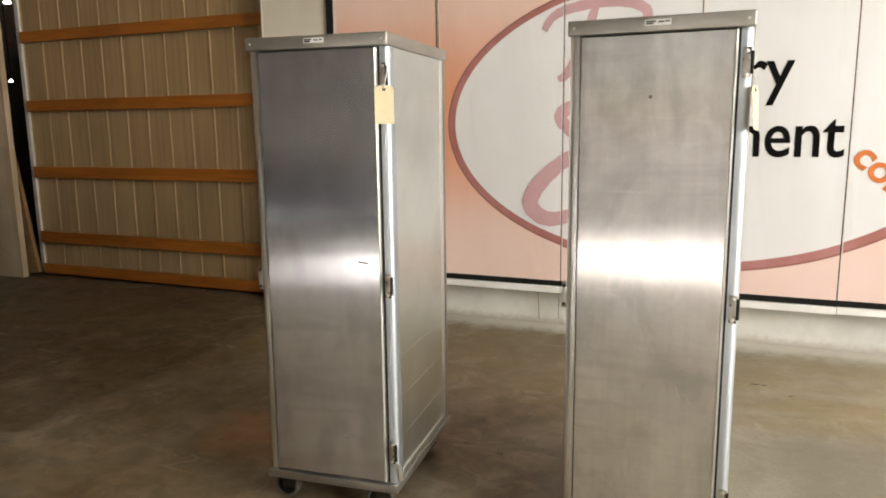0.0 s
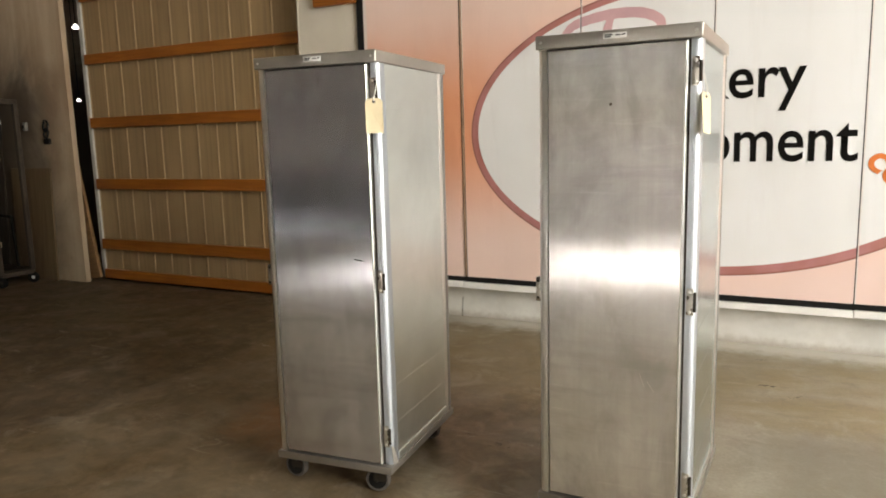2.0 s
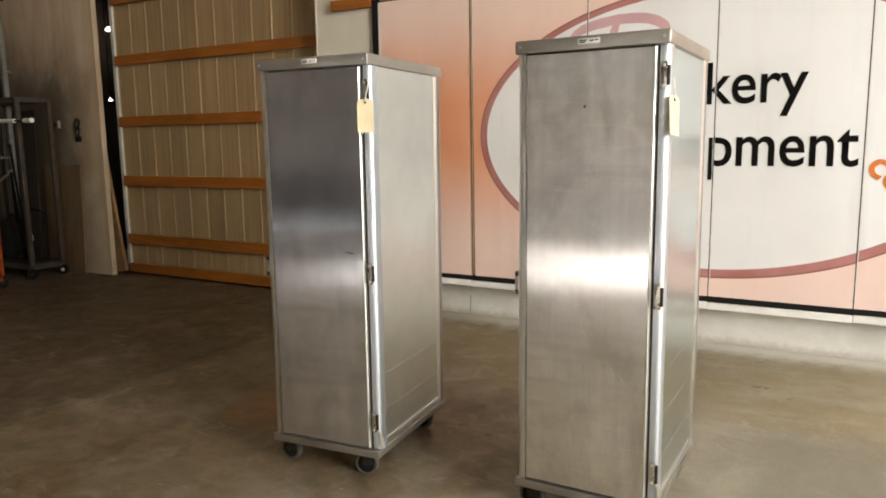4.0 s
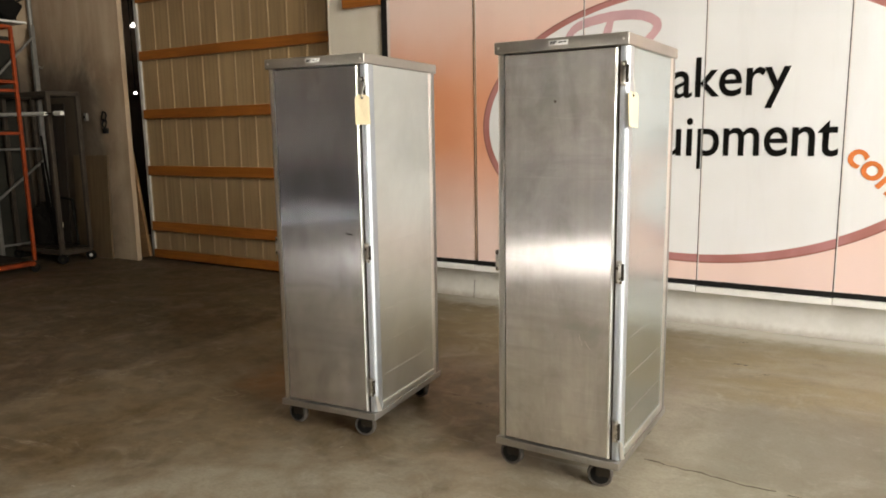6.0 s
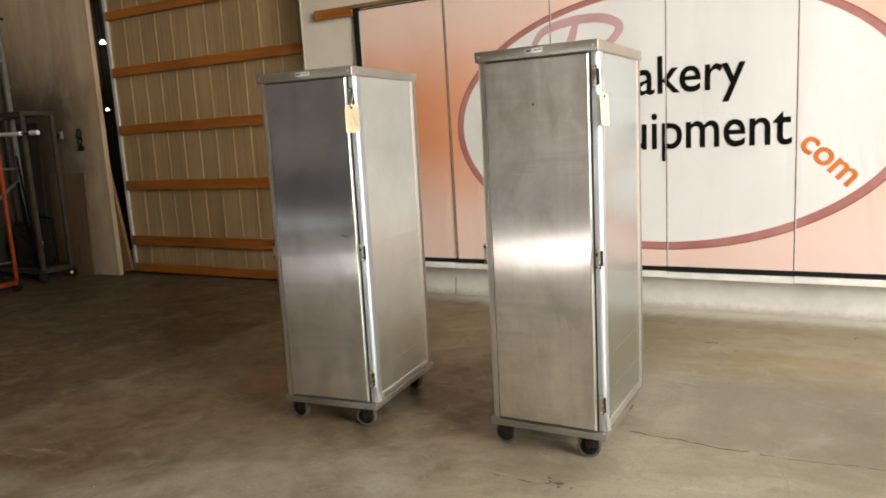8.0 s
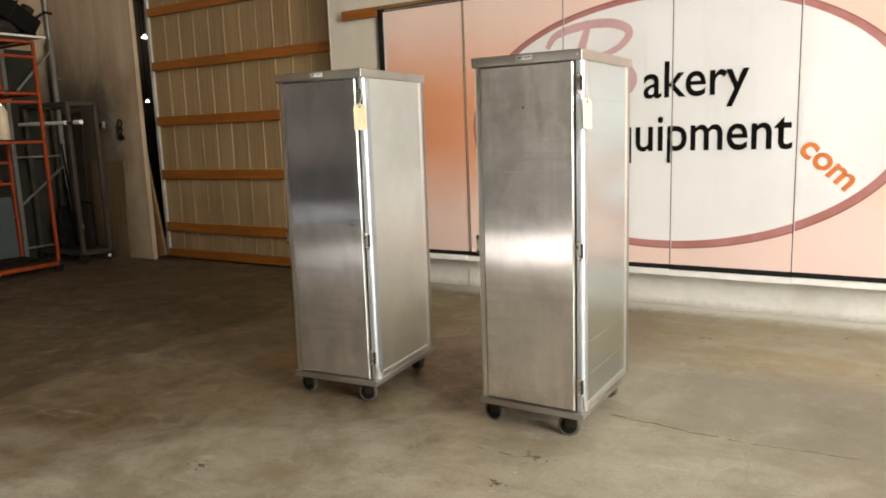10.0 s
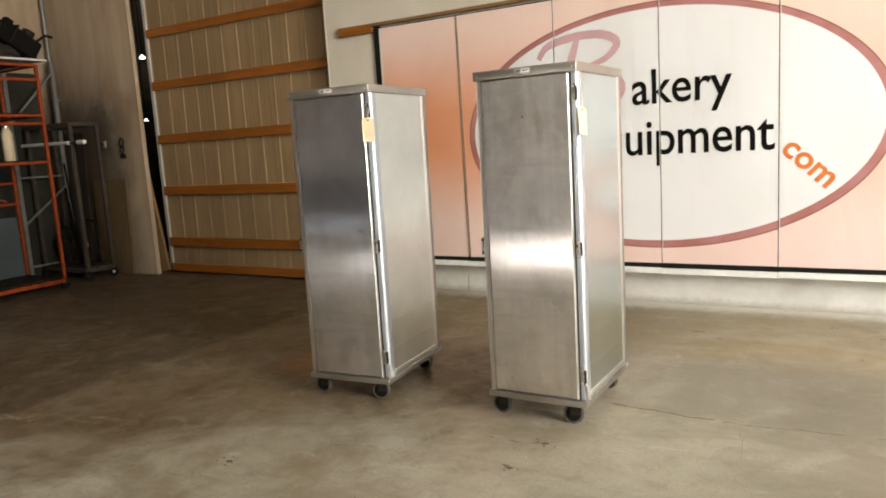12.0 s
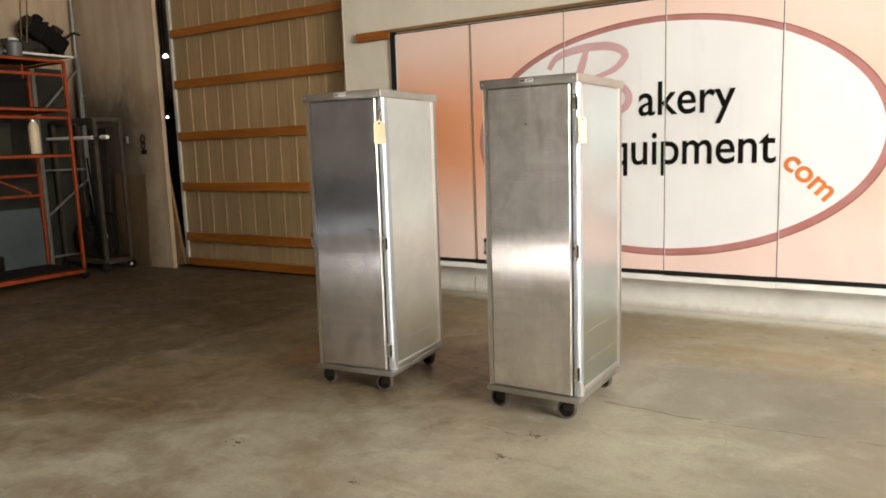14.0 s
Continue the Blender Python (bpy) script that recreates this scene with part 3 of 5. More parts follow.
# ---- floor cracks ----
def crack(points, width, seed, material):
    """A wandering crack through the points, a dark sunk line with ragged sides."""
    rng = random.Random(seed)
    bm, line = fresh(), []
    for (ax, ay), (bx, by) in zip(points, points[1:]):
        k = max(2, int(math.hypot(bx - ax, by - ay) / 0.035))
        for i in range(k):
            f = i / k
            line.append((ax + (bx - ax) * f + rng.uniform(-0.007, 0.007), ay + (by - ay) * f + rng.uniform(-0.007, 0.007)))
    line.append(points[-1])
    rows = []
    for i, (x, y) in enumerate(line):
        dx, dy = line[min(i + 1, len(line) - 1)][0] - line[max(i - 1, 0)][0], line[min(i + 1, len(line) - 1)][1] - line[max(i - 1, 0)][1]
        d = math.hypot(dx, dy) or 1
        w = width * rng.uniform(0.25, 1.0) * (0.3 if i in (0, len(line) - 1) else 1)
        rows.append((bm.verts.new((x - dy / d * w, y + dx / d * w, 0.0012)), bm.verts.new((x + dy / d * w, y - dx / d * w, 0.0012))))
    for a, b in zip(rows, rows[1:]):
        if rng.random() < 0.78:
            bm.faces.new((a[0], a[1], b[1], b[0]))
    structure("floor_crack", bm, material, "thin dark crack in the concrete floor", "crack")


crack([(0.16, 2.790), (0.30, 2.772), (0.48, 2.762), (0.62, 2.742), (0.74, 2.751), (0.86, 2.735)], 0.0060, 1, M_CRACK)
crack([(0.86, 2.735), (1.16, 2.765), (1.47, 2.791), (2.6, 2.850)], 0.0044, 2, M_CRACK)
crack([(0.860, 2.720), (0.895, 2.50), (0.923, 2.306), (0.955, 2.17), (0.993, 2.045), (1.08, 1.70)], 0.0022, 3, M_FAINT)
crack([(-0.22, 2.150), (-0.149, 2.134), (-0.03, 2.138), (0.068, 2.167), (0.19, 2.185)], 0.0036, 4, M_CRACK)
crack([(-3.00, 0.6), (-2.99, 1.9), (-3.01, 3.1), (-3.00, 5.1)], 0.0024, 5, M_FAINT)
crack([(-2.823, 3.910), (-1.851, 3.687), (-1.161, 3.743)], 0.0018, 6, M_FAINT)


def oil_spot(x, y, r, seed, material, label):
    """A ragged blot on the slab."""
    rng = random.Random(seed)
    bm = fresh()
    for k in range(9):
        q = r * (0.55 if k == 0 else rng.uniform(0.06, 0.3))
        cx, cy = (x, y) if k == 0 else (x + rng.gauss(0, r * 0.9), y + rng.gauss(0, r * 0.6))
        bm.faces.new([bm.verts.new((cx + q * rng.uniform(0.35, 1.15) * math.cos(a) * 1.3, cy + q * rng.uniform(0.35, 1.15) * math.sin(a), 0.0014 + 0.0001 * k)) for a in [i * math.tau / 17 for i in range(17)]])
    structure("floor_spot", bm, material, label, "stain")


M_SPOT = plain("oil_spot", (0.16, 0.13, 0.09), 0.8, 0, 0.3, 30)
M_CHIP = plain("pale_chip", (0.62, 0.60, 0.55), 0.8)
for i, (x, y, r) in enumerate(((0.024, 1.866, 0.030), (0.331, 4.352, 0.034), (0.284, 4.85, 0.018), (-0.751, 3.009, 0.034), (-1.231, 1.402, 0.034), (0.07, 2.165, 0.030), (-0.44, 1.33, 0.02),
                               (0.500, 4.22, 0.020), (1.165, 4.721, 0.018), (1.46, 4.512, 0.022), (-0.93, 3.06, 0.02), (1.35, 4.0, 0.014), (-0.02, 4.12, 0.012))):
    oil_spot(x, y, r, i, M_SPOT, "dark oily spot on the concrete floor")
for i, (x, y, r) in enumerate(((-0.509, 1.591, 0.010), (-0.455, 1.70, 0.007), (-1.05, 2.22, 0.006), (-0.83, 1.75, 0.006), (-1.79, 1.37, 0.008), (0.05, 1.99, 0.009), (0.03, 1.80, 0.007))):
    oil_spot(x, y, r, 50 + i, M_CHIP, "pale chip on the concrete floor")

# curb cracks
for x, z0, z1, lean in ((-1.148, 0.03, 0.26, -0.015), (-1.005, 0.04, 0.20, 0.004), (-1.99, 0.0, 0.16, 0.01)):
    bm = fresh()
    beam(bm, (x, WALL + 0.139, z0), (x + lean, WALL + 0.139, z1), 0.005, 0.003)
    structure("curb_crack", bm, M_CRACK, "thin dark crack in the painted curb", "crack")


# ---- sliding door of ribbed steel on timber girts ----
sliding = thing("sliding_door", pose(0, 0, 0), "closed sliding door of beige ribbed steel sheets on orange timber girts", "sliding door", "", "structure")
DOOR_X0, DOOR_X1, DOOR_TOP = -6.434, -3.2, 4.4
SHEET_Y = WALL + 0.215


def ribbed_sheet(x0, x1, z0, z1):
    """Steel sheet with a raised rib at each quarter metre."""
    bm, plan, x = fresh(), [], x0
    pitch = 0.25
    while x < x1 - 0.001:
        for dx, out in ((0, 0), (0.011, 0.007), (0.019, 0.007), (0.030, 0)):
            if x + dx < x1:
                plan.append((x + dx, SHEET_Y - out))
        x += pitch
    plan.append((x1, SHEET_Y))
    lo, hi = [bm.verts.new((a, b, z0)) for a, b in plan], [bm.verts.new((a, b, z1)) for a, b in plan]
    lo2, hi2 = [bm.verts.new((a, b + 0.004, z0)) for a, b in plan], [bm.verts.new((a, b + 0.004, z1)) for a, b in plan]
    for i in range(len(plan) - 1):
        bm.faces.new((lo[i], lo[i + 1], hi[i + 1], hi[i]))
        bm.faces.new((lo2[i + 1], lo2[i], hi2[i], hi2[i + 1]))
    bm.faces.new((lo[0], hi[0], hi2[0], lo2[0]))
    bm.faces.new((lo[-1], lo2[-1], hi2[-1], hi[-1]))
    return bm


M_EDGEPAINT = plain("pale_grey_edge_paint", (0.50, 0.48, 0.45), 0.5, 0, 0.1)
sx = -6.374
while sx < DOOR_X1 - 0.1:
    part("steel_sheet", ribbed_sheet(sx, min(sx + 1.0, DOOR_X1), 0.05, DOOR_TOP), M_RIB, sliding, "", False)
    sx += 1.0
for z0, z1 in ((0.030, 0.128), (0.350, 0.460), (1.000, 1.110), (1.645, 1.752), (2.300, 2.402), (2.932, 3.028), (3.570, 3.668), (4.215, 4.315)):
    m = pose(DOOR_X0 + 0.1, 0, z0)
    g = part("girt", box(fresh(), 0, DOOR_X1 - DOOR_X0 - 0.1, WALL + 0.155, WALL + 0.194, 0, z1 - z0, 0.004), M_GIRT, sliding, "orange-stained timber girt")
    g.matrix_local = m
part("edge_trim", box(fresh(), DOOR_X0 + 0.026, DOOR_X0 + 0.075, WALL + 0.185, WALL + 0.225, 0.03, DOOR_TOP, 0.006), M_EDGEPAINT, sliding, "pale grey metal edge strip")
part("bottom_rail", box(fresh(), DOOR_X0 + 0.06, DOOR_X1, WALL + 0.20, WALL + 0.24, 0.01, 0.06, 0.003), M_DARKSTEEL, sliding, "dark bottom rail")

# timber in the gap beside the door and on the wall
bm = prism(fresh(), [(-0.15, -0.018), (0.15, -0.018), (0.15, 0.018), (-0.15, 0.018)], 0, 1.5)
gap_board = part("board", bm, M_TRIMWOOD, None, "", False)
gap_board.matrix_world = pose(-6.465, WALL + 0.098, 0.025, 0, -9.3, 0)
tagged(gap_board, "orange-brown timber board leaning in the door gap", "board")
ply = part("plywood_board", box(fresh(), -0.50, 0.17, -0.012, 0.012, 0, 1.235, 0.003), M_PLY, None)
ply.matrix_world = pose(-6.99, WALL - 0.06, 0.0, -2.0, 0, 0)
tagged(ply, "dark brown plywood board leaning on the stained wall", "board")

# small wall fittings by the door
hook = thing("cable_hook", pose(-6.824, WALL, 1.61), "black hook with a coiled loop of cable on the wall", "hook")
for zc, r in ((0.075, 0.05), (-0.005, 0.043)):
    bm, pts = fresh(), []
    for i in range(17):
        a = i * math.tau / 16
        pts.append((r * 0.8 * math.cos(a), -0.02 + 0.006 * math.sin(3 * a), zc + r * 1.15 * math.sin(a)))
    part("coil", tube_path(bm, pts, 0.009), M_BLACK, hook)
part("plate", box(fresh(), -0.05, 0.045, -0.025, 0.0, -0.12, -0.06, 0.006), M_BLACK, hook)
sw = thing("switch_box", pose(-7.169, WALL, 1.687), "small pale electrical box on the stained wall", "switch")
part("body", box(fresh(), -0.025, 0.025, -0.035, 0, -0.045, 0.045, 0.006), M_GREY, sw)
part("toggle", box(fresh(), -0.008, 0.008, -0.048, -0.035, -0.015, 0.015, 0.002), M_HUB, sw)

# lamps burning in the dark store
M_LAMP = Nodes("lamp_glow").done((1, 1, 1), 0.4, Emission_Color=(1, 0.96, 0.9, 1), Emission_Strength=0.12)
for x, y, z in ((-7.725, 6.2, 2.925), (-7.74, 6.2, 3.78), (-7.80, 6.2, 2.037)):
    lamp = thing("store_lamp", pose(x, y, z), "small white lamp burning in the dark store", "lamp", "store lamps")
    part("bulb", lathe(fresh(), [(0.02, -0.03), (0.05, -0.02), (0.055, -0.005), (0.025, 0.025), (0.012, 0.045)], Matrix.Scale(0.5 if z < 2.5 else 0.8, 4), 12), M_LAMP, lamp)
    part("cord", rod(fresh(), (0, 0, 0.022), (0, 0, ROOF - z), 0.006, 6), M_BLACK, lamp)


# ---- banner ----
banner = thing("banner", pose(0, 0, 0), "large printed vinyl banner of hanging panels, white oval on salmon", "banner")
JOINTS = [-2.743, -1.893, -0.957, -0.082, 0.783, 1.655, 2.53, 3.41]
FACE = WALL - 0.012
B0, B1 = 0.364, 2.566


def ripple(x, z):
    """The hanging vinyl's slack."""
    return 0.0030 * math.sin(3.1 * x + 1.3 * z) + 0.0022 * math.sin(7.3 * x - 0.8 * z + 1.0) + 0.0012 * math.sin(15.0 * x + 2.2 * z)


def panel_mesh(w, x0, lean0, lean1):
    bm, nx, nz = fresh(), 12, 24
    front = [[bm.verts.new((i / nx * w + (lean0 * (1 - i / nx) + lean1 * i / nx) * (1 - k / nz), ripple(x0 + i / nx * w, B0 + (B1 - B0) * k / nz), (B1 - B0) * k / nz)) for i in range(nx + 1)] for k in range(nz + 1)]
    bmesh.ops.recalc_face_normals(bm, faces=[bm.faces.new((front[k][i], front[k][i + 1], front[k + 1][i + 1], front[k + 1][i])) for k in range(nz) for i in range(nx)])
    back = bmesh.ops.extrude_face_region(bm, geom=list(bm.faces))["geom"]
    for v in back:
        if isinstance(v, bmesh.types.BMVert):
            v.co.y += 0.003
    return bm


panels = []
for i, (a, b) in enumerate(zip(JOINTS, JOINTS[1:])):
    slit = 0.016 if i == 1 else 0.0
    p = part("panel", panel_mesh(b - a - 0.007 - slit, a + 0.0035 + slit, 0.012 if i == 1 else 0.0, 0.010 if i == 0 else 0.0), M_PRINTS[i], banner)
    p.matrix_local = pose(a + 0.0035 + slit, FACE, B0)
    panels.append(p)
    bar = part("hem_bar", box(fresh(), a + 0.002, b - 0.002, FACE - 0.02, FACE + 0.012, 0.279 - 0.003 * (i % 2), 0.325 - 0.003 * (i % 2), 0.005), M_WHITEBAR, banner, "white hem bar")
bm = prism(fresh(), [(0, 0.0), (0.007, -0.003), (0.014, -0.001), (0.014, 0.002), (0, 0.003)], B0 + 0.01, B1)
for v in bm.verts:
    v.co.x += JOINTS[1] + 0.006 + 0.010 * (B1 - v.co.z) / (B1 - B0) - 0.004 * math.sin(2.6 * v.co.z)
    v.co.y += FACE - 0.006
part("loose_edge", bm, M_HEM, banner, "tan curled panel edge")
part("bottom_rail", box(fresh(), JOINTS[0] - 0.03, JOINTS[-1], FACE + 0.011, FACE + 0.032, 0.314, 0.378), M_BLACK, banner, "black bottom rail", False)
# the dark gap beside the first panel is painted as a black strip
part("side_rail", box(fresh(), JOINTS[0] - 0.062, JOINTS[0] + 0.002, FACE + 0.006, FACE + 0.03, 0.378, 2.614), M_BLACK, banner, "black strip standing in for the dark side gap", False)
part("backing", box(fresh(), JOINTS[0] + 0.002, JOINTS[-1], FACE + 0.020, FACE + 0.031, 0.378, 2.580), M_BLACK, banner, "black backing", False)
part("top_rail", box(fresh(), JOINTS[0] - 0.062, JOINTS[-1], FACE - 0.03, FACE + 0.03, 2.591, 2.621, 0.003), M_TRIMWOOD, banner, "brown timber top rail")
stub = part("header_board", box(fresh(), 0, 0.41, -0.032, 0.018, 0, 0.085, 0.004), M_GIRT, None)
stub.matrix_world = pose(-3.215, WALL, 2.538)
tagged(stub, "orange-stained timber board fixed to the cream wall", "board", "", "structure")


def flat_pieces(bm, material, name, lift):
    """Cuts a flat print at the panels' joints and gives each panel its own piece."""
    for k, (a, b) in enumerate(zip(JOINTS, JOINTS[1:])):
        piece = bm.copy()
        for at, normal in ((a + 0.006, (-1, 0, 0)), (b - 0.006, (1, 0, 0))):
            bmesh.ops.bisect_plane(piece, geom=piece.verts[:] + piece.edges[:] + piece.faces[:], plane_co=(at, 0, 0), plane_no=normal, clear_outer=True)
        if not piece.faces:
            piece.free()
            continue
        for v in piece.verts:
            v.co.y = ripple(v.co.x, v.co.z) - lift
            v.co.x -= a + 0.0035 + (0.016 if k == 1 else 0.0)
            v.co.z -= B0
        part(name, piece, material, panels[k], "", False)
    bm.free()


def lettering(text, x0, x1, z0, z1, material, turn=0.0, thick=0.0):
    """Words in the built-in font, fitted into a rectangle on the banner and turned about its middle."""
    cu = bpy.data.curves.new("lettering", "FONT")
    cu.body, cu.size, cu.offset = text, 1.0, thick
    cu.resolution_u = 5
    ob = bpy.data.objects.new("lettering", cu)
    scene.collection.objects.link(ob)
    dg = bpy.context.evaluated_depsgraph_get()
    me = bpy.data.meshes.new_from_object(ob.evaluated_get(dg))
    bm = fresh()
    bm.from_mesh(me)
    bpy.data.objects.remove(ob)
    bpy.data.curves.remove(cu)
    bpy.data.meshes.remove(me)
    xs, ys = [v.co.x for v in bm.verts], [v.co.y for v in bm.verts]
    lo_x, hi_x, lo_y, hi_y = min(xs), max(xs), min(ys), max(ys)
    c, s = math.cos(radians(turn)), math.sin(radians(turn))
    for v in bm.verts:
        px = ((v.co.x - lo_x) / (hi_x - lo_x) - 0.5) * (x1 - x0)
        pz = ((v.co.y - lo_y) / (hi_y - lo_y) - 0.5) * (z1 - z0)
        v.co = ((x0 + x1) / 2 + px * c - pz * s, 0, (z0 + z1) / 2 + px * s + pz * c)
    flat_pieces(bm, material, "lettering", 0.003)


def swirl(points, width, lift):
    """A brush stroke of mauve print along a smooth line through the points, swelling in the middle."""
    bm, line = fresh(), []
    ext = [points[0], *points, points[-1]]
    for p0, p1, p2, p3 in zip(ext, ext[1:], ext[2:], ext[3:]):
        for i in range(8):
            t = i / 8
            line.append(tuple(0.5 * (2 * b + (c - a) * t + (2 * a - 5 * b + 4 * c - d) * t * t + (3 * b - a - 3 * c + d) * t ** 3) for a, b, c, d in zip(p0, p1, p2, p3)))
    line.append(points[-1])
    rows = []
    for i, (x, z) in enumerate(line):
        q, r = line[max(i - 1, 0)], line[min(i + 1, len(line) - 1)]
        dx, dz = r[0] - q[0], r[1] - q[1]
        d = math.hypot(dx, dz) or 1
        f = i / (len(line) - 1)
        w = width / 2 * (0.45 + 0.55 * math.sin(math.pi * min(1, max(0, 0.1 + 0.85 * f)))) * (1 + 0.04 * math.sin(i * 1.7))
        rows.append((bm.verts.new((x - dz / d * w, 0, z + dx / d * w)), bm.verts.new((x + dz / d * w, 0, z - dx / d * w))))
    for a, b in zip(rows, rows[1:]):
        bm.faces.new((a[0], a[1], b[1], b[0]))
    flat_pieces(bm, M_MAUVE, "swirl", lift)


swirl([(-1.093, 2.091), (-1.034, 2.175), (-0.926, 2.219), (-0.719, 2.249), (-0.522, 2.234), (-0.414, 2.16), (-0.502, 2.052), (-0.699, 1.983)], 0.068, 0.0030)
swirl([(-0.749, 2.229), (-0.788, 2.101), (-0.847, 1.944), (-0.936, 1.796), (-0.995, 1.766)], 0.07, 0.0034)
swirl([(-0.699, 1.983), (-0.473, 1.919), (-0.384, 1.826), (-0.423, 1.722), (-0.601, 1.658), (-0.798, 1.678)], 0.062, 0.0038)
swirl([(-0.502, 1.51), (-0.699, 1.609), (-0.916, 1.569), (-0.97, 1.5), (-0.867, 1.392), (-0.699, 1.333)], 0.09, 0.0030)
swirl([(-0.699, 1.333), (-0.926, 1.225), (-1.113, 1.057), (-1.182, 0.909), (-1.074, 0.811), (-0.896, 0.84), (-0.67, 0.998)], 0.115, 0.0036)
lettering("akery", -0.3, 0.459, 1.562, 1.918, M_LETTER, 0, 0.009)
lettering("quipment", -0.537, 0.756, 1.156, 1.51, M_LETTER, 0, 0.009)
lettering("com", 0.773, 1.187, 1.072, 1.19, M_ORANGE_PRINT, -43.0, 0.02)


# ---- the two enclosed pan racks ----
WIDE, DEEP, TALL = 0.54, 0.70, 1.780
HW, HD = WIDE / 2, DEEP / 2


def caster(cab, x, y, turn):
    """A swivel caster: plate, forked yoke, tyre and core."""
    c = part("caster", box(fresh(), -0.04, 0.04, -0.035, 0.035, 0.129, 0.134, 0.001), M_DARKSTEEL, cab, "black-tyred swivel caster")
    c.matrix_local = pose(x, y, 0, 0, 0, turn)
    bm = fresh()
    lathe(bm, [(0.024, 0.118), (0.024, 0.129)], Matrix.Identity(4), 14)
    for s in (-1, 1):
        prism(bm, [(-0.016, s * 0.022 - 0.0015), (0.042, s * 0.022 - 0.0015), (0.042, s * 0.022 + 0.0015), (-0.016, s * 0.022 + 0.0015)], 0.050, 0.120)
    rod(bm, (0.028, -0.026, 0.052), (0.028, 0.026, 0.052), 0.006, 8)
    part("fork", bm, M_DARKSTEEL, c)
    m = pose(0.028, 0, 0.052, 90, 0, 0)
    part("tyre", lathe(fresh(), [(0.039, -0.015), (0.0485, -0.0155), (0.052, -0.011), (0.052, 0.011), (0.0485, 0.0155), (0.039, 0.015)], m, 28), M_RUBBER, c)
    part("wheel_core", lathe(fresh(), [(0.012, -0.019), (0.014, -0.017), (0.0395, -0.0152), (0.0395, 0.0152), (0.014, 0.017), (0.012, 0.019)], m, 20), M_HUB, c)


def hinge(cab, z):
    h = part("hinge", box(fresh(), HW - 0.031, HW - 0.008, -HD + 0.004, -HD + 0.009, z - 0.044, z + 0.044, 0.0015), M_STEEL, cab, "zinc-plated hinge with screws")
    part("knuckle", rod(fresh(), (HW - 0.006, -HD + 0.008, z - 0.032), (HW - 0.006, -HD + 0.008, z + 0.032), 0.006, 10), M_DARKSTEEL, h)
    for dz in (-0.033, 0.033):
        part("screw", lathe(fresh(), [(0.006, 0), (0.006, 0.002), (0.003, 0.004)], pose(HW - 0.02, -HD + 0.004, z + dz, 90), 10), M_EDGE, h)


def corner_post(x, y, sx, sy, flange=0.024):
    """A rounded hollow corner extrusion: quarter-round outside, two flanges."""
    r, out = 0.022, []
    for i in range(9):
        a = math.pi / 2 * i / 8
        out.append((r * math.cos(a), r * math.sin(a)))
    plan = [(0.0, -0.024), (r, -0.024), *out, (-flange, r), (-flange, 0.0), (0, 0)]
    plan = [(x + sx * a, y + sy * b) for a, b in plan]
    return plan if sx * sy > 0 else list(reversed(plan))


def bowed(x, s, y0, y1, bulge):
    """Plan of a strip whose outer face swells outwards."""
    arc = [(x + s * (0.0015 + bulge * math.sin(math.pi * i / 10)), y0 + (y1 - y0) * i / 10) for i in range(11)]
    plan = [*arc, (x, y1), (x, y0)]
    return plan if s > 0 else list(reversed(plan))


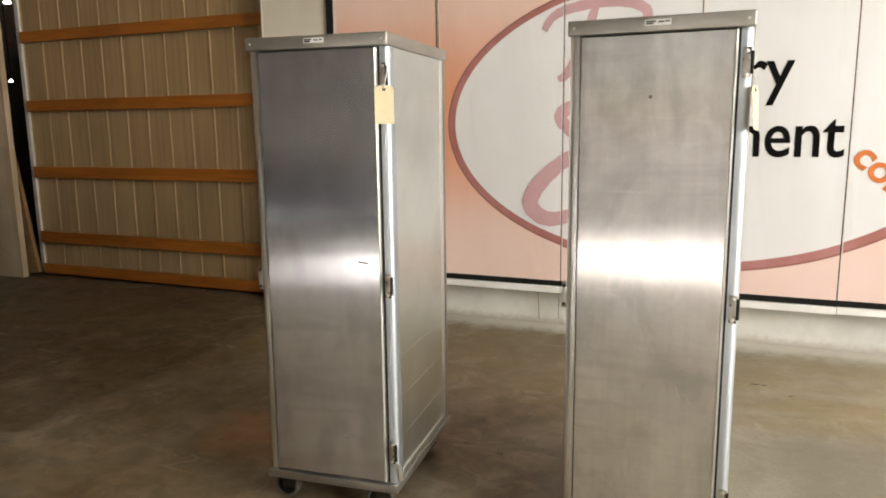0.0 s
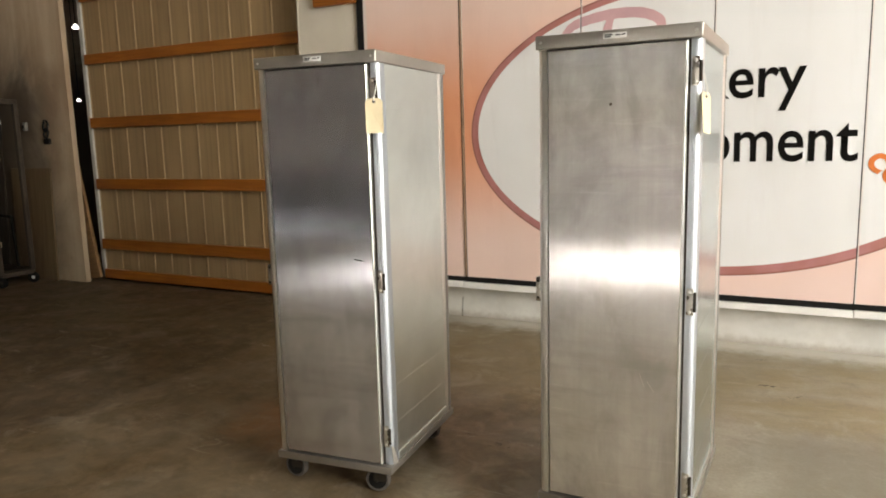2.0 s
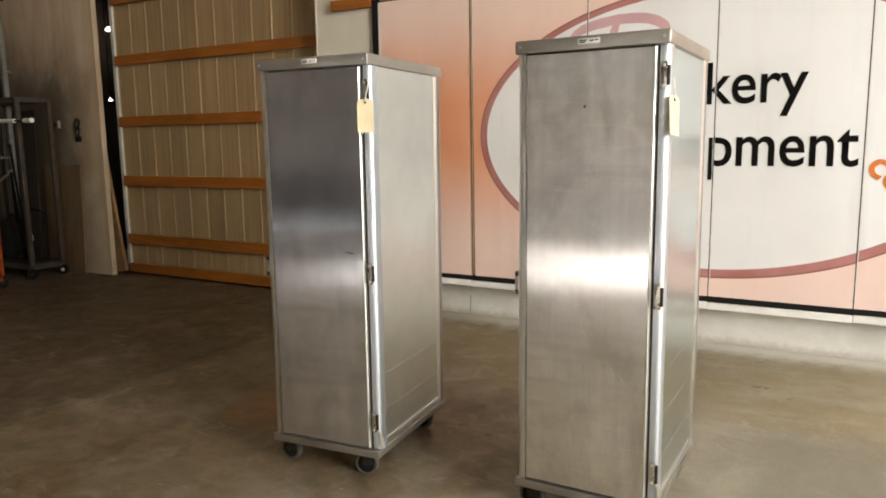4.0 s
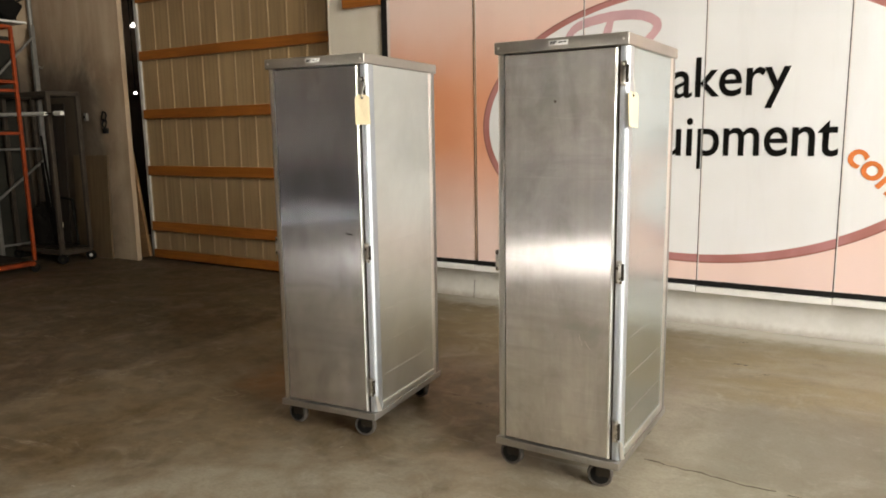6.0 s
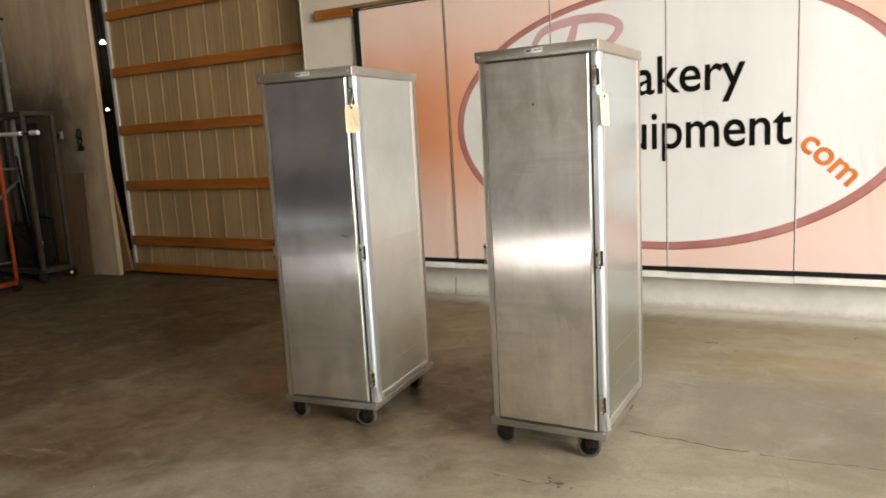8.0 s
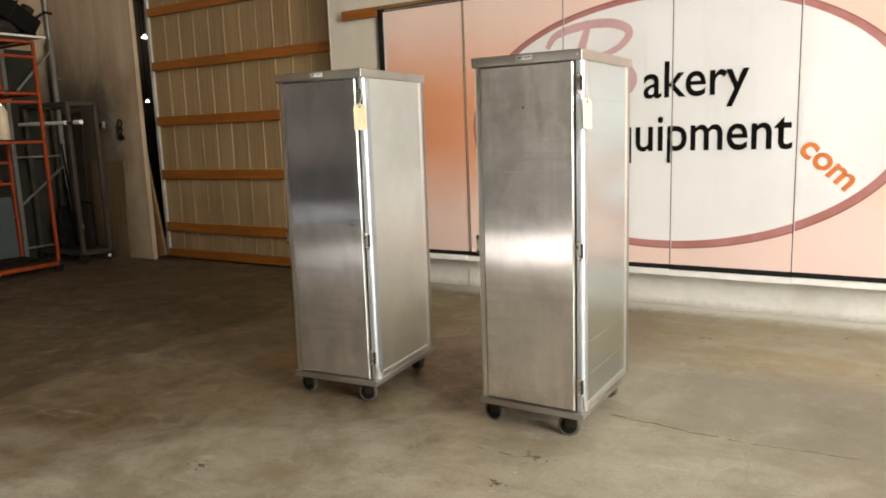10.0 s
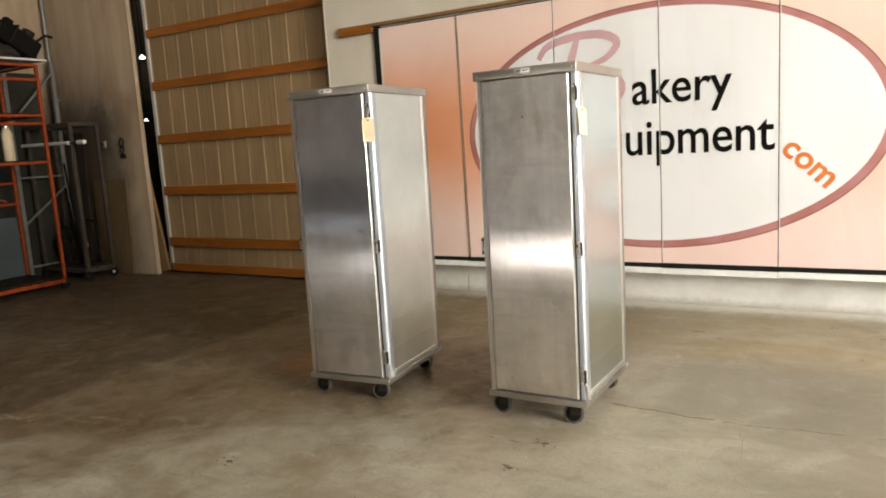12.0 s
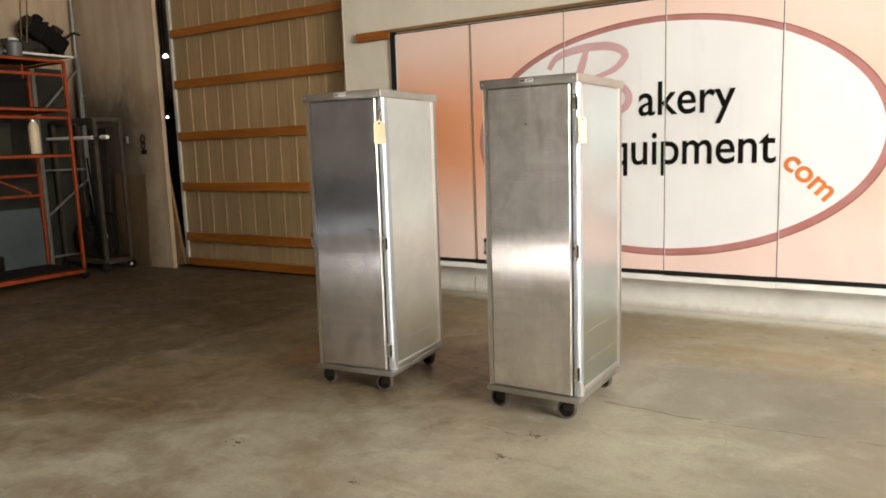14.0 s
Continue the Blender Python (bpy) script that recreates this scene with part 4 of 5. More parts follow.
def build_rack(label):
    cab = thing("pan_rack_cabinet", pose(0, 0, 0), label, "cabinet", "enclosed pan racks")
    z0, z1, zt = 0.143, 1.735, TALL
    inset = 0.004
    # base: a heavy rim with a floor plate
    bm = fresh()
    t = 0.006
    box(bm, -HW, HW, -HD, -HD + t, 0.112, z0, 0.0025)
    box(bm, -HW, HW, HD - t, HD, 0.112, z0, 0.0025)
    box(bm, -HW, -HW + t, -HD + t, HD - t, 0.112, z0, 0.0025)
    box(bm, HW - t, HW, -HD + t, HD - t, 0.112, z0, 0.0025)
    part("base_rim", bm, M_RIM, cab, "scuffed aluminium bumper rim")
    part("base_plate", box(fresh(), -HW + t, HW - t, -HD + t, HD - t, 0.134, z0 - 0.002), M_CAP, cab, "", False)
    # cap: a shallow tray with a slightly dished top and folded rim
    part("cap", box(fresh(), -HW, HW, -HD, HD, z1, zt, 0.005, 3), M_CAP, cab, "folded aluminium cap")
    # corner posts
    for x, y, sx, sy in ((-HW + inset + 0.022, -HD + inset + 0.03, -1, -1), (HW - inset - 0.022, -HD + inset + 0.046, 1, -1), (-HW + inset + 0.022, HD - inset - 0.022, -1, 1), (HW - inset - 0.022, HD - inset - 0.022, 1, 1)):
        part("corner_post", prism(fresh(), corner_post(x, y, sx, sy, 0.012 if sy < 0 > sx else 0.024), z0, z1), M_POST if sx < 0 else M_STRIP if sy < 0 else M_DULLPOST, cab, "rounded aluminium corner post")
    # sides and back, set in behind the posts
    for s in (-1, 1):
        xs = s * (HW - inset - 0.007)
        side = part("side_panel", box(fresh(), min(xs, xs - s * 0.004), max(xs, xs - s * 0.004), -HD + 0.06, HD - 0.03, z0, z1), M_SIDE, cab, "dull aluminium side sheet", False)
        for k in range(0, 9):
            zz = 0.30 + 0.158 * k
            xa, xb = sorted((xs, xs + s * 0.0007))
            part("seam", box(fresh(), xa, xb, -HD + 0.075, HD - 0.076, zz, zz + 0.004, 0.0006, 1), M_SIDE, side)
        # flat strips that hold the sheet at the front and rear
        xa, xb = sorted((xs + s * 0.0002, xs + s * 0.006))
        part("edge_strip", prism(fresh(), bowed(xs, s, HD - 0.074, HD - 0.034, 0.004), z0, z1), M_POST, side, "narrow pale rear edge strip")
        part("edge_strip", prism(fresh(), bowed(xs, s, -HD + 0.047, -HD + 0.090, 0.006), z0, z1), M_STRIP, side, "pale front edge strip tinted with sky reflection")
        part("kick_strip", box(fresh(), xa, xb, -HD + 0.091, HD - 0.0745, z0, z0 + 0.032, 0.002), M_SIDE, side)
    part("back_panel", box(fresh(), -HW + 0.03, HW - 0.03, HD - inset - 0.006, HD - inset - 0.002, z0, z1), M_SIDE, cab, "", False)
    # front: frame behind, door proud of it with rounded long edges
    part("door_gasket", box(fresh(), -HW + 0.034, HW - 0.034, -HD + 0.040, -HD + 0.048, z0 + 0.002, z1 - 0.002), M_DARKGAP, cab, "black door gasket", False)
    door = part("door", box(fresh(), -HW + 0.042, HW - 0.053, -HD + 0.012, -HD + 0.032, z0 + 0.007, z1 - 0.006, 0.001), M_DOOR, cab, "brushed aluminium door")
    r = 0.011
    for x, name in ((HW - 0.053 + r, "hinge"), (-HW + 0.042 - 0.0005, "latch")):
        if name == "hinge":
            front = -HD + 0.011
            plan = [(x - r, front), (x - r + 0.004, front - 0.001), (x - r + 0.007, front + 0.002), (x - r + 0.008, front + 0.006), (x - r + 0.008, front + 0.021), (x - r, front + 0.021)]
            part("door_edge", prism(fresh(), plan, z0 + 0.007, z1 - 0.006), M_EDGE, door, "polished rounded door edge")
        else:
            # the gap's shade is a black strip set into it
            part("door_edge", box(fresh(), x - 0.0045, x, -HD + 0.022, -HD + 0.034, z0 + 0.007, z1 - 0.006, 0.002), M_DARKGAP, door, "black strip standing in for the gap's shade")
    # near-black strip paints in the shade of the hinge-side recess
    part("hinge_channel", box(fresh(), HW - 0.0445, HW - 0.038, -HD + 0.026, -HD + 0.0455, z0, z1), M_DARKSTEEL, cab, "dark strip standing in for the shaded hinge recess", False)
    for z in (1.635, 0.905, 0.272):
        hinge(cab, z)
    # latch on the west post
    latch = part("latch", box(fresh(), -HW + 0.006, -HW + 0.012, -HD + 0.030, -HD + 0.055, 0.84, 0.96, 0.002), M_STEEL, cab, "zinc latch plate")
    part("catch", box(fresh(), -HW - 0.012, -HW + 0.006, -HD + 0.026, -HD + 0.046, 0.862, 0.95, 0.003), M_STEEL, latch)
    for z in (0.875, 0.937):
        part("screw", lathe(fresh(), [(0.005, 0), (0.005, 0.0015), (0.002, 0.003)], pose(-HW - 0.004, -HD + 0.026, z, 90), 10), M_DARKSTEEL, latch)
    # bent gusset at the foot of the hinge post
    bm = fresh()
    a = [bm.verts.new(p) for p in ((HW - 0.004, -HD + 0.020, z0 + 0.085), (HW + 0.003, -HD + 0.028, z0 + 0.078), (HW + 0.008, -HD + 0.052, z0 + 0.003), (HW - 0.004, -HD + 0.034, z0 + 0.002))]
    f = bm.faces.new(a)
    for v in [g for g in bmesh.ops.extrude_face_region(bm, geom=[f])["geom"] if isinstance(g, bmesh.types.BMVert)]:
        v.co.x -= 0.003
    part("gusset", bm, M_EDGE, cab, "bright bent corner gusset", False)
    # maker's plate on the cap, its writing too small to read
    plate = part("name_plate", box(fresh(), -0.038, 0.038, -HD - 0.0015, -HD + 0.001, 1.752, 1.770, 0.0005), M_LABEL, cab, "pale name plate with dark bars")
    for xa, xb, zz in ((-0.033, -0.006, 1.764), (-0.033, -0.012, 1.758), (0.002, 0.018, 1.762), (0.022, 0.034, 1.763)):
        part("bar", box(fresh(), xa, xb, -HD - 0.0022, -HD - 0.0014, zz - 0.0022, zz + 0.0022), M_INK, plate, "", False)
    # scuffs, rivets
    for x in (-HW + 0.02, HW - 0.02):
        part("rivet", lathe(fresh(), [(0.005, 0), (0.005, 0.001), (0.002, 0.0025)], pose(x, -HD, 1.757, 90), 10), M_EDGE, cab)
    for x in (-0.2, 0.2):
        for y in (-HD + 0.075, HD - 0.075):
            caster(cab, x, y, {(-1, -1): 176, (1, -1): 188, (-1, 1): -150, (1, 1): 165}[(int(math.copysign(1, x)), int(math.copysign(1, y)))])
    return cab


rack_a = build_rack("tall aluminium enclosed pan rack on casters, door shut, darker brushed front")
RACK_A = pose(-1.2005, 2.3030, 0, 0, 0, 5.4) @ pose(0, HD, 0)
RACK_B = pose(-0.0640, 2.3880, 0, 0, 0, -0.2) @ pose(0, HD, 0)
rack_b = copy_thing(rack_a, RACK_B)
rack_a.matrix_world = RACK_A
for ob in rack_a.children:
    if ob.name.split(".")[0] == "door":
        ob.data = ob.data.copy()
        ob.data.materials[0] = M_DOOR_DARK
for ob in rack_b.children:
    if ob.name.split(".")[0] == "side_panel":
        ob.data = ob.data.copy()
        ob.data.materials[0] = M_SIDE_BRIGHT
        for seam in ob.children:
            if seam.name.split(".")[0] == "seam":
                seam.data = seam.data.copy()
                seam.data.materials[0] = M_SIDE_BRIGHT
rack_b["label"] = "tall aluminium enclosed pan rack on casters, door shut, dented bright front"


spot = part("plugged_hole", lathe(fresh(), [(0.0055, 0), (0.005, 0.001), (0.003, 0.0012)], pose(-0.015, -HD + 0.0125, 1.545, 90), 14), M_CARTSTEEL, rack_b, "dark plugged hole")
for x, z, w, turn in ((0.10, 0.62, 0.05, 70), (0.13, 0.60, 0.04, 55)):
    sc = part("scratch", box(fresh(), -w / 2, w / 2, -0.0006, 0.0, -0.0007, 0.0007), M_CAP, rack_b, "fine scratch", False)
    sc.matrix_local = pose(x, -HD + 0.0120, z, 0, turn, 0)
sc = part("scratch", box(fresh(), -0.018, 0.018, -0.0006, 0.0, -0.002, 0.002), M_HUB, rack_a, "dark scratch", False)
sc.matrix_local = pose(0.155, -HD + 0.0120, 0.985, 0, 8, 0)


def price_tag(name, m, label):
    """A shipping tag: clipped card with an eyelet, hung by twine."""
    tag = thing(name, m, label, "tag", "hanging tags")
    w, h = 0.033, 0.128
    bm = fresh()
    outline = [(-w, -h), (w, -h), (w, -0.012), (w - 0.012, 0), (-w + 0.012, 0), (-w, -0.012)]
    lo = [bm.verts.new((x, -0.0008 + 0.004 * (z / h) ** 2 * (1 if x > 0 else -0.4), z)) for x, z in outline]
    f = bm.faces.new(lo)
    for v in [g for g in bmesh.ops.extrude_face_region(bm, geom=[f])["geom"] if isinstance(g, bmesh.types.BMVert)]:
        v.co.y += 0.0012
    part("card", bm, M_TAG, tag, "", False)
    part("eyelet", lathe(fresh(), [(0.006, 0), (0.006, 0.0016), (0.003, 0.002)], pose(0, -0.001, -0.012, 90), 12), M_DARKSTEEL, tag)
    part("twine", tube_path(fresh(), [(0, -0.002, -0.012), (0.004, -0.003, 0.012), (0.008, 0.002, 0.03), (0.014, 0.012, 0.075), (0.021, 0.022, 0.11)], 0.0022), M_STRING, tag)
    return tag


price_tag("hanging_tag", RACK_A @ pose(HW - 0.010, -HD - 0.008, 1.602, 0, 0, 14), "blank buff card tag hung by twine on the rack")
price_tag("hanging_tag", RACK_B @ pose(HW + 0.006, -HD + 0.045, 1.570, -6, 6, 74), "blank buff card tag turned aside on the rack")


# ---- carts and racks along the west wall ----
def orange_cart():
    """A rolling frame of orange square tube."""
    c = thing("rolling_rack", pose(-6.83, 3.32, 0), "bright orange tubular rolling rack with grimy shelves", "rack")
    L, W, H = 1.50, 0.78, 2.60
    for x in (0, -W):
        for y in (-L / 2, L / 2):
            part("post", beam(fresh(), (x, y, 0.13), (x, y, H), 0.036, 0.036), M_ORANGE, c, "orange square post")
        for z in (0.10, 1.50, 1.94, 2.03, 2.43, 2.59) if x == 0 else (0.10, 0.62, 1.02, 1.27, 1.50, 2.03, 2.40, 2.59):
            part("rail", beam(fresh(), (x, -L / 2, z), (x, L / 2, z), 0.045 if z < 0.2 else 0.03, 0.05 if z < 0.2 else 0.032), M_ORANGE, c, "orange rail")
    part("stay", beam(fresh(), (-W + 0.02, 0.32, 2.03), (-W + 0.02, 0.32, 2.59), 0.03, 0.03), M_ORANGE, c, "orange upright stay")
    part("stay", beam(fresh(), (-W / 2, 0.47, 2.06), (-W / 2, 0.47, 2.58), 0.03, 0.03), M_ORANGE, c, "orange upright stay")
    for y in (-L / 2, L / 2):
        for z in (0.10, 1.50, 2.03, 2.59):
            part("crossbar", beam(fresh(), (0, y, z), (-W, y, z), 0.03, 0.03), M_ORANGE, c, "orange crossbar")
    part("brace", beam(fresh(), (-W + 0.02, 0.15, 1.27), (-W + 0.02, 0.62, 1.05), 0.022, 0.022), M_ORANGE, c)
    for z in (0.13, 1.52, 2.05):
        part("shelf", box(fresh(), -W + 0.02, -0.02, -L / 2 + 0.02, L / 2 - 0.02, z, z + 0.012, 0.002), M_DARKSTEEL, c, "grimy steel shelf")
    for x in (0, -W):
        for y in (-L / 2, L / 2):
            wheel = part("wheel", lathe(fresh(), [(0.02, -0.016), (0.05, -0.014), (0.054, 0), (0.05, 0.014), (0.02, 0.016)], pose(x, y, 0.054, 90, 0, 90), 18), M_HUB, c)
            part("fork", box(fresh(), x - 0.02, x + 0.02, y - 0.02, y + 0.02, 0.05, 0.095, 0.003), M_DARKSTEEL, wheel)
    return c


def grey_frame():
    """A galvanised upright frame with diagonal braces and a top shelf."""
    f = thing("shelving_frame", pose(-7.88, 4.90, 0), "light grey galvanised shelving frame with diagonal braces", "shelving")
    L = 0.63
    for y in (0, -L):
        part("upright", beam(fresh(), (0, y, 0.005), (0, y, 2.80), 0.055, 0.055), M_GREY, f)
        part("foot", box(fresh(), -0.07, 0.07, y - 0.07, y + 0.07, 0.0, 0.012, 0.002), M_GREY, f)
    for z in (0.18, 1.32):
        part("crossbar", beam(fresh(), (0, 0, z), (0, -L, z), 0.026, 0.026), M_GREY, f)
    part("brace", beam(fresh(), (0.02, 0, 1.20), (0.02, -L, 0.72), 0.026, 0.026), M_GREY, f, "diagonal brace")
    part("brace", beam(fresh(), (0.02, 0, 2.66), (0.02, -L, 2.00), 0.026, 0.026), M_GREY, f, "diagonal brace")
    part("shelf", box(fresh(), -0.09, 0.22, -1.55, -0.18, 2.770, 2.788, 0.003), M_GREY, f, "grey top shelf")
    part("shelf_rim", beam(fresh(), (0.225, -0.18, 2.775), (0.225, -1.55, 2.775), 0.022, 0.026), M_TUBE, f, "pale shelf edge")
    return f


def dark_cart():
    """A grimy steel cart with a white tube across it."""
    c = thing("steel_cart", pose(-7.02, 4.85, 0), "grimy dark steel cart frame with a white tube across it", "cart")
    W, D = 0.92, 0.35
    for x in (0, -W):
        for y in (0, -D):
            part("post", beam(fresh(), (x, y, 0.14), (x, y, 1.96), 0.05, 0.05), M_CARTSTEEL, c)
            wh = part("wheel", lathe(fresh(), [(0.02, -0.015), (0.055, -0.014), (0.06, 0), (0.055, 0.014), (0.02, 0.015)], pose(x, y, 0.06, 90, 0, 40), 18), M_HUB, c)
            part("hub", lathe(fresh(), [(0.018, -0.02), (0.024, 0), (0.018, 0.02)], pose(x, y, 0.06, 90, 0, 40), 12), M_LABEL if x == 0 == y else M_DARKSTEEL, wh)
    for z in (0.13, 1.94):
        for y in (0, -D):
            part("rail", beam(fresh(), (0, y, z), (-W, y, z), 0.05, 0.055), M_CARTSTEEL, c)
        for x in (0, -W):
            part("rail", beam(fresh(), (x, 0, z), (x, -D, z), 0.05, 0.055), M_CARTSTEEL, c)
    part("deck", box(fresh(), -W, 0, -D, 0, 0.16, 0.175, 0.002), M_DARKSTEEL, c)
    part("tube", rod(fresh(), (-W - 0.06, -D - 0.045, 1.725), (0.02, -D - 0.045, 1.715), 0.022, 12), M_TUBE, c, "white enamelled tube")
    part("tube_end", rod(fresh(), (0.20, -D - 0.045, 1.713), (0.33, -D - 0.045, 1.712), 0.026, 12), M_TUBE, c, "white tube end")
    part("spindle", rod(fresh(), (0.02, -D - 0.045, 1.715), (0.20, -D - 0.045, 1.713), 0.009, 8), M_DARKSTEEL, c)
    part("knob", lathe(fresh(), [(0.015, 0), (0.028, 0.01), (0.028, 0.06), (0.012, 0.075)], pose(-0.03, -D + 0.03, 0.42), 12), M_CREAM, c, "pale knob")
    part("stand", tube_path(fresh(), [(-0.16, -0.05, 0.18), (-0.20, -0.05, 0.72), (-0.48, -0.05, 0.74), (-0.52, -0.05, 0.18)], 0.016, 8), M_BLACKBOX, c, "black bent-tube stand")
    return c


cart = orange_cart()
copy_thing(cart, pose(-6.92, 1.62, 0, 0, 0, 2.0))
grey_frame()
dark_cart()


# ---- what stands on and about the carts ----
def carton(x, y, z, w, d, h, turn, material, label, name="carton"):
    """A box with a lid whose edge stands a little proud."""
    t = thing(name, pose(x, y, z, 0, 0, turn), label, "box")
    part("body", box(fresh(), -w / 2, w / 2, -d / 2, d / 2, 0, h * 0.86, 0.006), material, t)
    part("lid", box(fresh(), -w / 2 - 0.006, w / 2 + 0.006, -d / 2 - 0.006, d / 2 + 0.006, h * 0.86, h, 0.006), material, t)
    return t


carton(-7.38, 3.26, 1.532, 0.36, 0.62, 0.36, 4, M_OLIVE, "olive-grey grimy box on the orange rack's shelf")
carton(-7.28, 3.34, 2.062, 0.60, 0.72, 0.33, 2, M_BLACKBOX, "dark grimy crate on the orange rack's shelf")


def machine_head(m):
    """A dark worn machine part lying aslant."""
    t = thing("machine_head", m, "dark greasy machine head lying aslant on the rack", "machine part")
    part("body", box(fresh(), -0.12, 0.12, -0.14, 0.40, 0.0, 0.24, 0.03, 3), M_BLACKBOX, t)
    part("handle", tube_path(fresh(), [(0.05, 0.32, 0.2), (0.06, 0.40, 0.38), (0.10, 0.47, 0.40)], 0.016, 8), M_BLACKBOX, t)
    part("flange", lathe(fresh(), [(0.10, -0.02), (0.10, 0.02)], pose(0, -0.16, 0.12, 90, 0, 0), 18), M_DARKSTEEL, t)
    part("motor", rod(fresh(), (0.02, 0.22, 0.2), (0.02, 0.22, 0.31), 0.075, 16), M_DARKSTEEL, t)
    part("cover", box(fresh(), -0.13, 0.13, 0.02, 0.035, 0.03, 0.27, 0.01), M_DARKSTEEL, t)
    part("lug", box(fresh(), -0.05, 0.05, -0.1, 0.0, 0.22, 0.30, 0.015), M_BLACKBOX, t)


part_shelf = tagged(part("loose_shelf", box(fresh(), -7.58, -6.86, 2.62, 4.05, 2.6065, 2.620, 0.003), M_DARKSTEEL, None), "grimy steel sheet laid on the orange rack", "shelf")
machine_head(pose(-7.80, 4.27, 2.985, 0, 0, 4) @ pose(0, 0, 0, -30, 8, 0))


def jar(x, y, z, r, h, material, label, cap):
    t = thing("canister", pose(x, y, z), label, "canister")
    part("body", lathe(fresh(), [(r * 0.92, 0), (r, 0.012), (r, h * 0.78), (r * 0.6, h * 0.9), (r * 0.6, h * 0.92)], Matrix.Identity(4), 20), material, t)
    part("lid", lathe(fresh(), [(r * 0.66, h * 0.92), (r * 0.66, h), (r * 0.6, h * 1.01)], Matrix.Identity(4), 20), cap, t)


jar(-7.20, 3.72, 2.620, 0.080, 0.24, M_CLOUDY, "cloudy plastic canister on the orange rack", M_LABEL)
jar(-7.36, 3.60, 2.620, 0.06, 0.18, M_CLOUDY, "cloudy plastic canister on the orange rack", M_LABEL)
jar(-6.98, 3.72, 1.532, 0.058, 0.40, M_CREAM, "cream plastic canister on the orange rack", M_STEEL)


def leaning_tools(x, y, z, seed):
    """Dark bars and rods stood together in the cart."""
    rng = random.Random(seed)
    for i in range(4):
        a, b = rng.uniform(-0.12, 0.12), rng.uniform(-0.1, 0.1)
        ob = part("iron_bar", beam(fresh(), (0, 0, 0), (a, b, rng.uniform(0.8, 1.3)), 0.028, 0.02), M_BLACKBOX, None)
        ob.matrix_world = pose(x + i * 0.07, y + rng.uniform(-0.02, 0.02), z)
        tagged(ob, "dark iron bar standing in the steel cart", "bar", "iron bars")


leaning_tools(-7.50, 4.67, 0.176, 3)
# pipes up the corner and a coil of lines from the roof
for x, y, r in ((LEFT + 0.09, WALL - 0.07, 0.028),):
    pipe = thing("wall_pipe", pose(x, y, 0), "grey conduit pipe running up the wall corner", "pipe")
    part("tube", rod(fresh(), (0, 0, 0), (0, 0, ROOF), r, 12), M_GREY, pipe)
    for z in (0.9, 2.3, 3.7):
        part("clip", box(fresh(), -0.045, 0.045, 0, 0.07, z, z + 0.03, 0.003), M_STEEL, pipe)
for x, y, dx in ((-7.5, 3.7, -0.25), (-7.45, 3.95, 0.12), (-7.6, 4.1, 0.2)):
    ln = part("hanging_line", tube_path(fresh(), [(0, 0, 0), (dx * 0.4, 0.05, 0.9), (dx, 0.1, ROOF - 2.9)], 0.009), M_PLY, None)
    ln.matrix_world = pose(x, y, 2.9)
    tagged(ln, "brown line hanging from the roof", "rope", "hanging lines")


def bundle(x, y, z, sx, sy, sz, seed, material, label):
    """A slumped bundle of tarpaulin: folded, flat underneath."""
    bm = fresh()
    bmesh.ops.create_icosphere(bm, subdivisions=4, radius=1)
    off = Vector((seed * 3.1, seed * 1.7, seed * 0.9))
    for v in bm.verts:
        n = noise.noise(v.co * 1.6 + off) * 0.35 + noise.noise(v.co * 4.5 + off) * 0.16
        p = v.co * (1 + n)
        v.co = (p.x * sx, p.y * sy, max(0.0, (p.z + 0.75) * sz))
    ob = part("tarpaulin", bm, material, None)
    ob.matrix_world = pose(x, y, z)
    tagged(ob, label, "tarpaulin")


